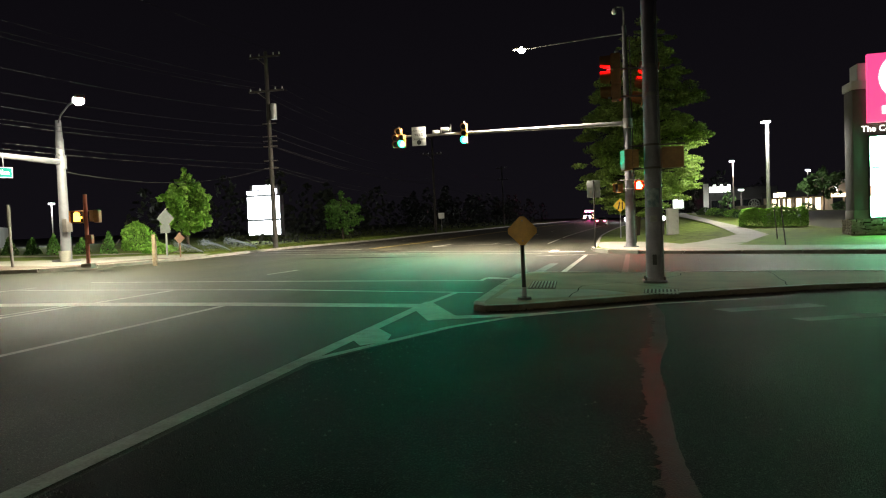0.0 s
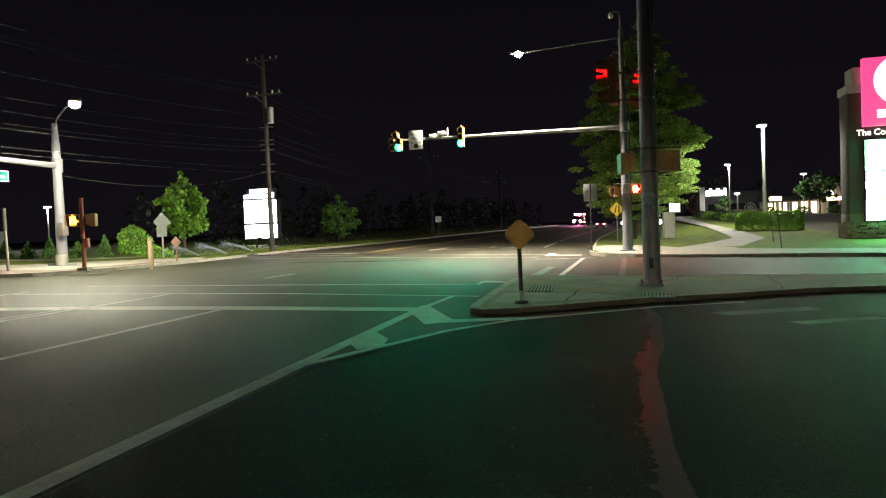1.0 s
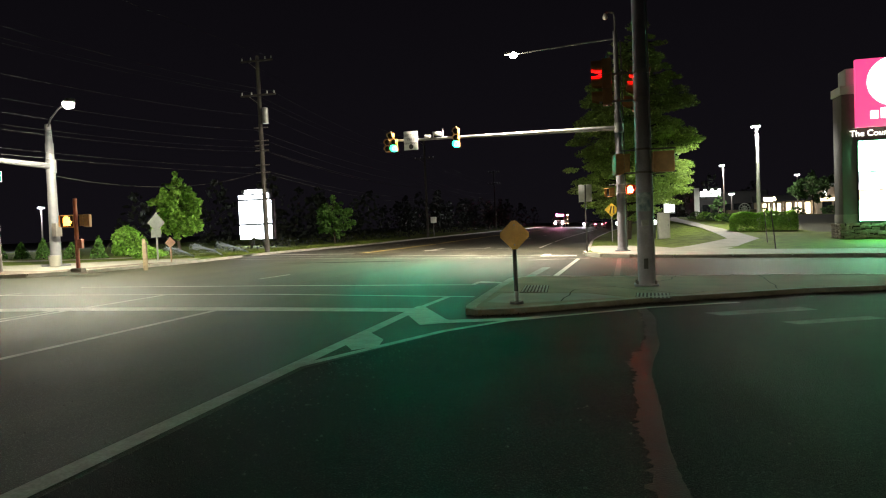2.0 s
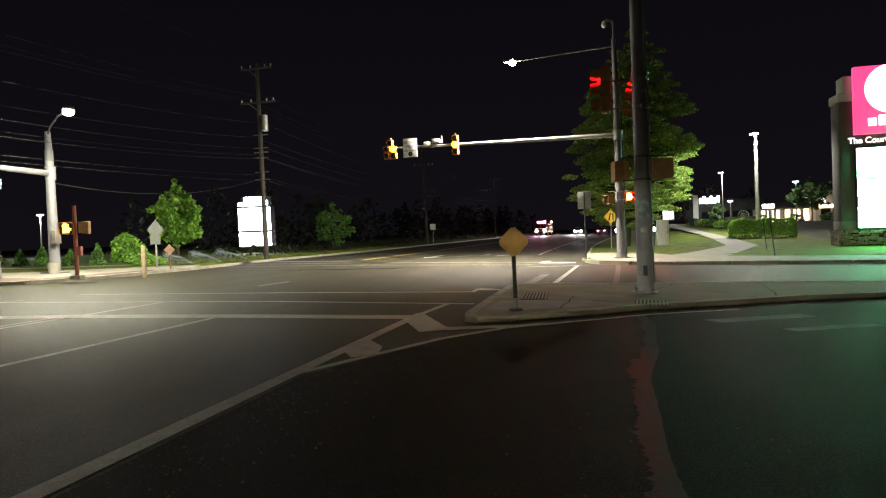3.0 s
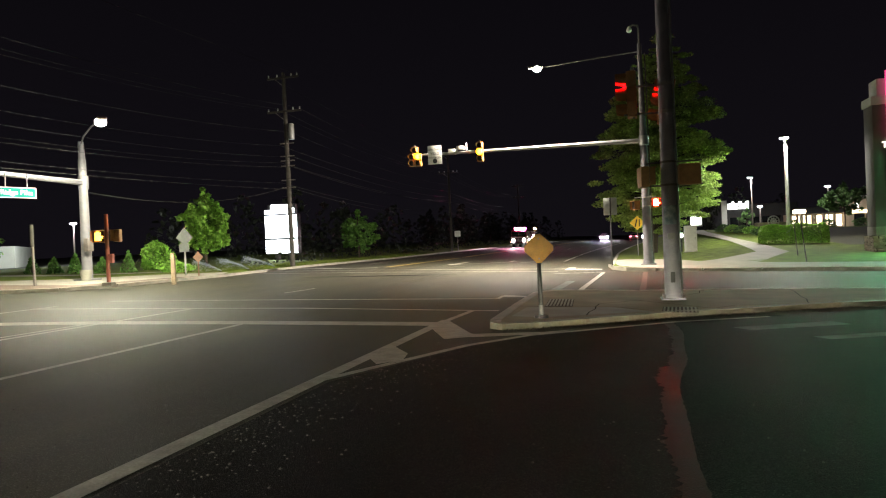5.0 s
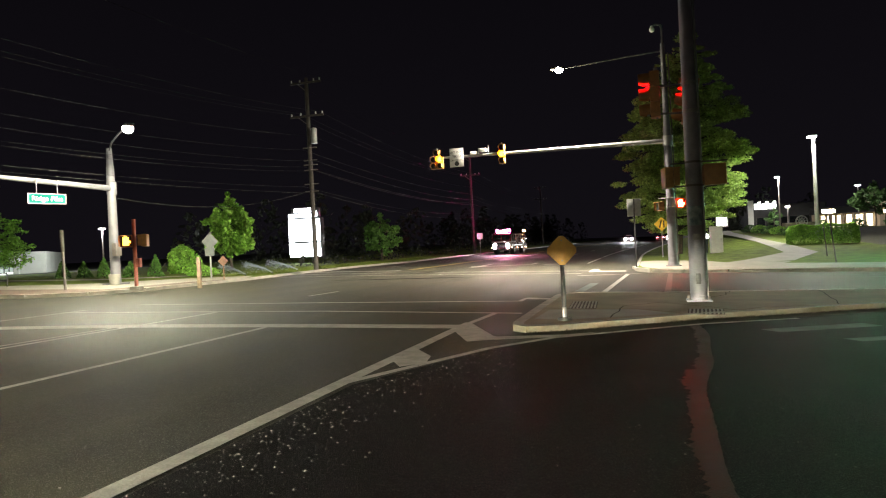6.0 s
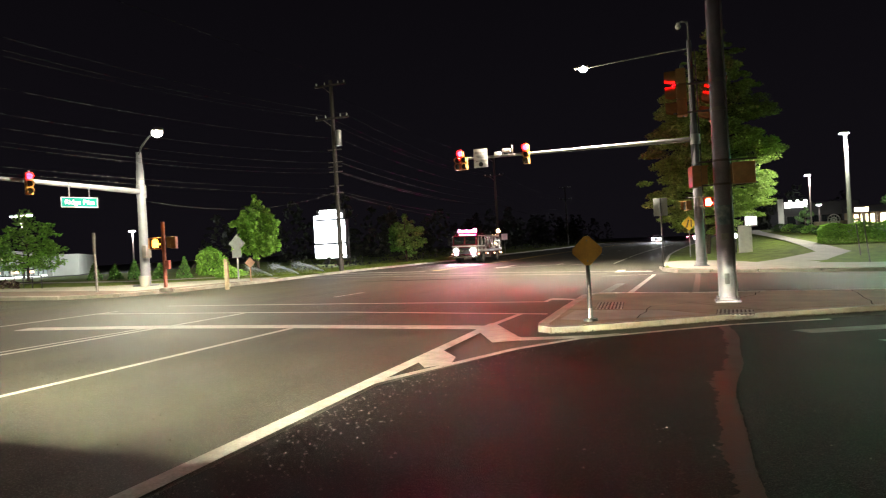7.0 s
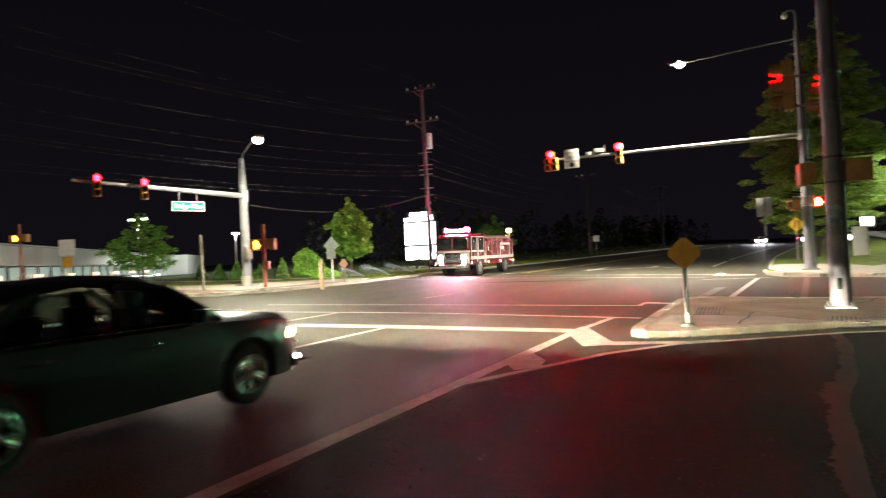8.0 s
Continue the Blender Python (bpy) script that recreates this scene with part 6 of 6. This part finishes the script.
    for y0, z0, y1, z1, nm in ((1.02, 1.03, 0.60, 1.315, "windscreen"), (-1.52, 1.06, -0.70, 1.395, "rear_screen")):
        bm = bmesh.new()
        a = [bm.verts.new(v) for v in ((-0.62, y0, z0 + 0.015), (0.62, y0, z0 + 0.015), (0.52, y1, z1 + 0.015), (-0.52, y1, z1 + 0.015))]
        bm.faces.new(a)
        geo = bmesh.ops.extrude_face_region(bm, geom=bm.faces[:])
        bmesh.ops.translate(bm, verts=[v for v in geo["geom"] if isinstance(v, bmesh.types.BMVert)], vec=(0, 0, -0.015))
        part(nm, bm, CAR_GLASS, home)
    bm = bmesh.new()
    box(bm, -0.45, 2.24, 0.42, 0.45, 2.31, 0.60, 0.02)
    part("grille", bm, BLACK, home)
    wheels = [wheel_part(home, s * 0.80, y, R, 0.21, ALLOY, s) for s in (-1, 1) for y in (FA, RA)]
    return home, wheels, R


def fire_engine():
    """A pumper: origin on the road under its front bumper, nose to +Y."""
    home = thing("fire_engine", Matrix(), "red fire engine with white stripes, flashing lights and ladder", "fire engine")
    bm = bmesh.new()
    box(bm, -1.2, -2.75, 0.62, 1.2, -0.352, 1.45, 0.06)
    part("cab_lower", bm, ENGINE_RED, home, "red lower cab")
    bm = loft([(-2.75, [(0, 1.45), (1.2, 1.45), (1.16, 2.45), (1.05, 2.62), (0, 2.66)]), (-0.75, [(0, 1.45), (1.2, 1.45), (1.14, 2.45), (1.02, 2.60), (0, 2.64)]),
               (-0.42, [(0, 1.45), (1.2, 1.45), (1.12, 2.30), (1.0, 2.44), (0, 2.48)]), (-0.35, [(0, 1.45), (1.18, 1.45), (1.10, 1.7), (1.0, 1.75), (0, 1.78)])])
    part("cab_upper", bm, ENGINE_RED, home, "red upper cab")
    for s in (-1, 1):
        bm = bmesh.new()
        box(bm, s * 0.06, -0.44, 1.62, s * 1.02, -0.335, 2.32, 0.04)
        part("windscreen", bm, GLASS, home, "dark windscreen half")
        for y0, y1 in ((-1.35, -0.62), (-2.45, -1.65)):
            bm = bmesh.new()
            box(bm, s * 1.12, y0, 1.58, s * 1.205, y1, 2.3, 0.03)
            part("side_window", bm, GLASS, home)
            bm = bmesh.new()
            for p, q, r, t in ((y0 - 0.08, 0.75, y0 - 0.02, 2.42), (y1 + 0.02, 0.75, y1 + 0.08, 2.42), (y0 - 0.08, 1.44, y1 + 0.08, 1.54), (y0 - 0.08, 2.36, y1 + 0.08, 2.42)):
                box(bm, s * 1.19, p, q, s * 1.222, r, t)
            part("door_trim", bm, ENGINE_WHITE, home, "white reflective door outline")
        bm = bmesh.new()
        box(bm, s * 1.2, -7.6, 0.98, s * 1.235, -0.4, 1.18)
        part("stripe", bm, ENGINE_WHITE, home, "white reflective side stripe")
        bm = bmesh.new()
        rod(bm, (s * 0.80, -0.34, 1.10), (s * 0.80, -0.27, 1.10), 0.19, 0.19, 20)
        bezel = part("headlight_bezel", bm, CHROME, home)
        bm = bmesh.new()
        rod(bm, (s * 0.80, -0.28, 1.10), (s * 0.80, -0.262, 1.10), 0.16, 0.16, 20)
        part("headlight", bm, HEADLIGHT, bezel, "glowing headlight")
        # baffle added to keep the headlight off the road by the bumper
        bm = bmesh.new()
        box(bm, s * 0.80 - 0.20, -0.28, 0.90, s * 0.80 + 0.20, 0.06, 0.91)
        part("lip", bm, BAFFLE, bezel, "black baffle added under the headlight to shade the road")
        bm = bmesh.new()
        ball(bm, (s * 0.80, -0.30, 0.80), 0.09, 10, (1.3, 0.5, 0.9))
        part("warning_light", bm, BEACON_WHITE, home, "flashing grille light")
        bm = bmesh.new()
        tube(bm, [(s * 1.15, -0.6, 2.2), (s * 1.5, -0.4, 2.15), (s * 1.5, -0.4, 1.75)], 0.025, 6)
        box(bm, s * 1.42, -0.42, 1.6, s * 1.58, -0.34, 2.05, 0.02)
        part("mirror", bm, BLACK, home)
        for k in range(4):
            y0 = -7.5 + k * 0.95
            if 1 <= k <= 1:
                continue
            bm = bmesh.new()
            box(bm, s * 1.2, y0 + 0.05, 1.25, s * 1.225, y0 + 0.88, 2.15, 0.01)
            for j in range(9):
                box(bm, s * 1.222, y0 + 0.07, 1.28 + j * 0.095, s * 1.232, y0 + 0.86, 1.355 + j * 0.095)
            shutter = part("locker_shutter", bm, ENGINE_RED, home, "ribbed red locker shutter")
            bm = bmesh.new()
            for p, q, r, t in ((y0, 1.2, y0 + 0.05, 2.2), (y0 + 0.88, 1.2, y0 + 0.93, 2.2), (y0, 2.15, y0 + 0.93, 2.2)):
                box(bm, s * 1.2, p, q, s * 1.236, r, t)
            part("locker_frame", bm, STEEL_OLD, shutter, "dull metal locker frame")
        bm = bmesh.new()
        for p, q, r, t in ((-6.95, 1.18, -6.83, 1.86), (-5.27, 1.18, -5.15, 1.86), (-6.95, 1.86, -5.15, 2.0)):
            box(bm, s * 1.2, p, q, s * 1.24, r, t, 0.01)
        arch = part("arch_frame", bm, ENGINE_WHITE, home, "white frame over the rear wheel")
        bm = bmesh.new()
        ball(bm, (s * 1.24, -5.5, 1.66), 0.08, 10, (0.6, 1, 1))
        part("scene_lamp", bm, BEACON_AMBER, arch, "warm glowing side lamp")
        bm = bmesh.new()
        rod(bm, (s * 0.98, -7.0, 2.50), (s * 0.98, -3.2, 2.50), 0.035, seg=8)
        part("grab_rail", bm, CHROME, home)
        for y in (-0.5, -3.1, -5.2, -7.5):
            bm = bmesh.new()
            ball(bm, (s * 1.235, y, 0.78), 0.055, 8)
            part("marker_lamp", bm, MARKER, home, "small glowing marker lamp")
        bm = bmesh.new()
        rod(bm, (s * 1.245, -3.15, 1.45), (s * 1.24, -3.15, 2.2), 0.02, seg=6)
        part("grab_handle", bm, CHROME, home)
    bm = bmesh.new()
    box(bm, -1.22, -0.37, 1.42, 1.22, -0.31, 1.54, 0.01)
    fascia = part("front_band", bm, ENGINE_WHITE, home, "white reflective band across the cab front")
    bm = bmesh.new()
    box(bm, -0.5, -0.36, 0.75, 0.5, -0.30, 1.36, 0.03)
    grille = part("grille", bm, CHROME, home, "chrome radiator grille")
    for s in (-1, 1):
        bm = bmesh.new()
        box(bm, s * 0.54, -0.36, 0.74, s * 1.16, -0.335, 1.40, 0.01)
        part("lamp_panel", bm, ENGINE_WHITE, fascia, "pale panel round the headlight")
    for k in range(6):
        bm = bmesh.new()
        box(bm, -0.44, -0.302, 0.80 + k * 0.09, 0.44, -0.292, 0.85 + k * 0.09)
        part("slot", bm, BLACK, grille)
    bm = bmesh.new()
    box(bm, -1.22, -0.32, 0.45, 1.22, 0.42, 0.70, 0.06)
    part("bumper", bm, CHROME, home, "broad chrome front bumper")
    bm = bmesh.new()
    box(bm, -1.2, -7.75, 0.62, 1.2, -3.0, 2.3, 0.05)
    part("body", bm, ENGINE_RED, home, "red rear body")
    bm = bmesh.new()
    box(bm, -1.15, -3.02, 0.6, 1.15, -2.74, 2.1)
    part("pump_panel", bm, ALLOY, home)
    bm = bmesh.new()
    box(bm, -1.1, -7.85, 0.45, 1.1, -7.7, 0.6)
    part("tailboard", bm, ALLOY, home)
    bm = bmesh.new()
    box(bm, -0.9, -7.5, 2.3, 0.9, -3.3, 2.52, 0.04)
    part("hose_bed", bm, STEEL_OLD, home)
    ladder = bmesh.new()
    rod(ladder, (1.05, -7.4, 2.62), (1.05, -3.3, 2.62), 0.03, seg=6)
    rod(ladder, (1.05, -7.4, 2.22), (1.05, -3.3, 2.22), 0.03, seg=6)
    for k in range(12):
        rod(ladder, (1.05, -7.3 + k * 0.35, 2.22), (1.05, -7.3 + k * 0.35, 2.62), 0.018, seg=6)
    part("ladder", ladder, ALLOY, home, "aluminium ladder on the body side")
    bm = bmesh.new()
    box(bm, -0.95, -1.1, 2.64, 0.95, -0.72, 2.72, 0.02)
    bar = part("light_bar", bm, BLACK, home, "roof light bar")
    for x in (-0.45, 0.0, 0.45):
        bm = bmesh.new()
        box(bm, x - 0.19, -1.06, 2.72, x + 0.19, -0.70, 2.88, 0.03)
        part("bar_lens", bm, BEACON_WHITE if x else BEACON_RED, bar, "flashing bar lens")
    turners = []
    for x, y, z in ((-0.8, -0.9, 2.72), (0.8, -0.9, 2.72), (-0.95, -7.55, 2.75)):
        bm = bmesh.new()
        rod(bm, (0, 0, 0), (0, 0, 0.26), 0.17, 0.15, 18)
        for f in bm.faces:
            f.material_index = 0 if f.calc_center_median().y > -0.02 else 1
        b = part("beacon", bm, (BEACON_RED if y > -2 else BEACON_AMBER, BLACK if y > -2 else BEACON_AMBER), home, "rotating beacon with a lit and a dark side", pose(x, y, z))
        turners.append((b, x, y, z))
    bm = bmesh.new()
    rod(bm, (-0.95, -7.55, 2.25), (-0.95, -7.55, 2.75), 0.05, seg=8)
    part("beacon_stand", bm, STEEL, home)
    R = 0.5
    wheels = [wheel_part(home, s * 1.08, y, R, 0.32, ALLOY, s) for s in (-1, 1) for y in (-1.75, -6.05)]
    for s in (-1, 1):
        for y in (-1.75, -6.05):
            # black disc on the solid body side paints the wheel well's shade
            bm = bmesh.new()
            rod(bm, (s * 0.8, y, 0.56), (s * 1.206, y, 0.56), 0.60, seg=24)
            part("wheel_well_shade", bm, TRIM, home)
    return home, wheels, R, turners


ENGINE, ENGINE_WHEELS, ENGINE_R, TURNERS = fire_engine()
SEDAN, SEDAN_WHEELS, SEDAN_R = car("sedan", "dark charcoal four-door sedan with headlights on", CAR_DARK, SEDAN_LIGHT, TAIL)
WHITE_CAR, WHITE_WHEELS, CAR_R = car("distant_car", "distant oncoming car with bright headlights", CAR_GREY, FAR_BEAM, TAIL, False)
TAIL_CAR, TAIL_WHEELS, CAR_R = car("distant_car", "distant car driving away with red tail lights", CAR_GREY, LENS_DARK, TAIL, False)


# ---- what moves ----
ENGINE_PATH = [(0.0, -6.0, 198.0), (1.5, -8.2, 168.0), (3.0, -11.9, 138.0), (3.5, -12.6, 128.0), (4.0, -13.7, 118.0), (4.5, -14.6, 108.0), (6.0, -16.9, 77.0),
               (6.5, -17.5, 66.0), (7.0, -17.8, 55.8), (7.5, -18.3, 45.4), (8.0, -18.3, 36.6)]
SEDAN_PATH = [(0.0, -6.1, -107.92), (1.0, -6.1, -85.17), (2.0, -6.1, -64.92), (3.0, -6.1, -47.17), (4.0, -6.1, -31.92), (4.5, -6.1, -25.23), (5.0, -6.1, -19.17), (5.5, -6.1, -13.73), (6.0, -6.1, -8.92), (6.5, -6.1, -4.73), (7.0, -6.1, -1.17), (7.5, -6.1, 1.77), (8.0, -6.1, 4.08)]
WHITE_PATH = [(0.0, 7.0, 151.0, 95), (1.5, 1.5, 151.0, 92), (2.0, -1.2, 150.6, 110), (2.4, -3.0, 150.2, 140), (2.7, -4.3, 149.6, 172), (3.2, -4.6, 149.0, 180), (8.0, -3.9, 147.5, 180)]
TAIL_PATH = [(0.0, -1.2, 120.0, -3), (1.5, -0.4, 128.0, -5), (3.5, 0.9, 140.0, -6), (6.0, 2.4, 153.0, -6), (8.0, 3.6, 163.0, -6)]


def on_road(x, y, rz):
    return pose(x, y, land(x, y) + 0.004, 0, 1.17, 0) @ pose(0, 0, 0, 0, 0, rz)


def along(path, t):
    for a, b in zip(path, path[1:]):
        if t <= b[0]:
            f = (t - a[0]) / (b[0] - a[0])
            return a[1] + f * (b[1] - a[1]), a[2] + f * (b[2] - a[2])
    return path[-1][1:3]


def roll(wheels, path, r):
    """Turn each wheel by the way that its vehicle has gone."""
    for w in wheels:
        x, y, z = w.matrix_basis.translation
        rows, gone, last = [], 0.0, along(path, 0.0)
        for k in range(241):
            here = along(path, k / 30)
            gone += math.dist(here, last)
            last = here
            rows.append((k / 30, pose(x, y, z, -math.degrees(gone / r), 0, 0)))
        walk(w, rows)


def motions():
    for lens, x, z, (on, off) in MOVERS:
        rows = []
        if on > 0:
            rows += [(0.0, 180), (on, 180), (on + 0.034, 120), (on + 0.067, 60), (on + 0.1, 0)]
        else:
            rows += [(0.0, 0)]
        if off < 8:
            rows += [(off, 0), (off + 0.034, 60), (off + 0.067, 120), (off + 0.1, 180), (8.0, 180)]
        else:
            rows += [(8.0, 0)]
        walk(lens, [(t, pose(x, -0.026, z, 0, 0, a)) for t, a in rows])
    rows = []
    for i, (t, x, y) in enumerate(ENGINE_PATH):
        a, b = ENGINE_PATH[max(0, i - 1)], ENGINE_PATH[min(i + 1, len(ENGINE_PATH) - 1)]
        rows.append((t, on_road(x, y, math.degrees(math.atan2(-(b[1] - a[1]), b[2] - a[2])))))
    walk(ENGINE, rows)
    roll(ENGINE_WHEELS, ENGINE_PATH, ENGINE_R)
    for k, (b, x, y, z) in enumerate(TURNERS):
        walk(b, [(i * 0.1, pose(x, y, z, 0, 0, 36.0 * i + (0, 150, 60)[k])) for i in range(81)])
    walk(SEDAN, [(t, on_road(x, y, 0)) for t, x, y in SEDAN_PATH])
    roll(SEDAN_WHEELS, SEDAN_PATH, SEDAN_R)
    walk(WHITE_CAR, [(t, on_road(x, y, a)) for t, x, y, a in WHITE_PATH])
    walk(TAIL_CAR, [(t, on_road(x, y, a)) for t, x, y, a in TAIL_PATH])
    roll(WHITE_WHEELS, WHITE_PATH, CAR_R)
    roll(TAIL_WHEELS, TAIL_PATH, CAR_R)


motions()
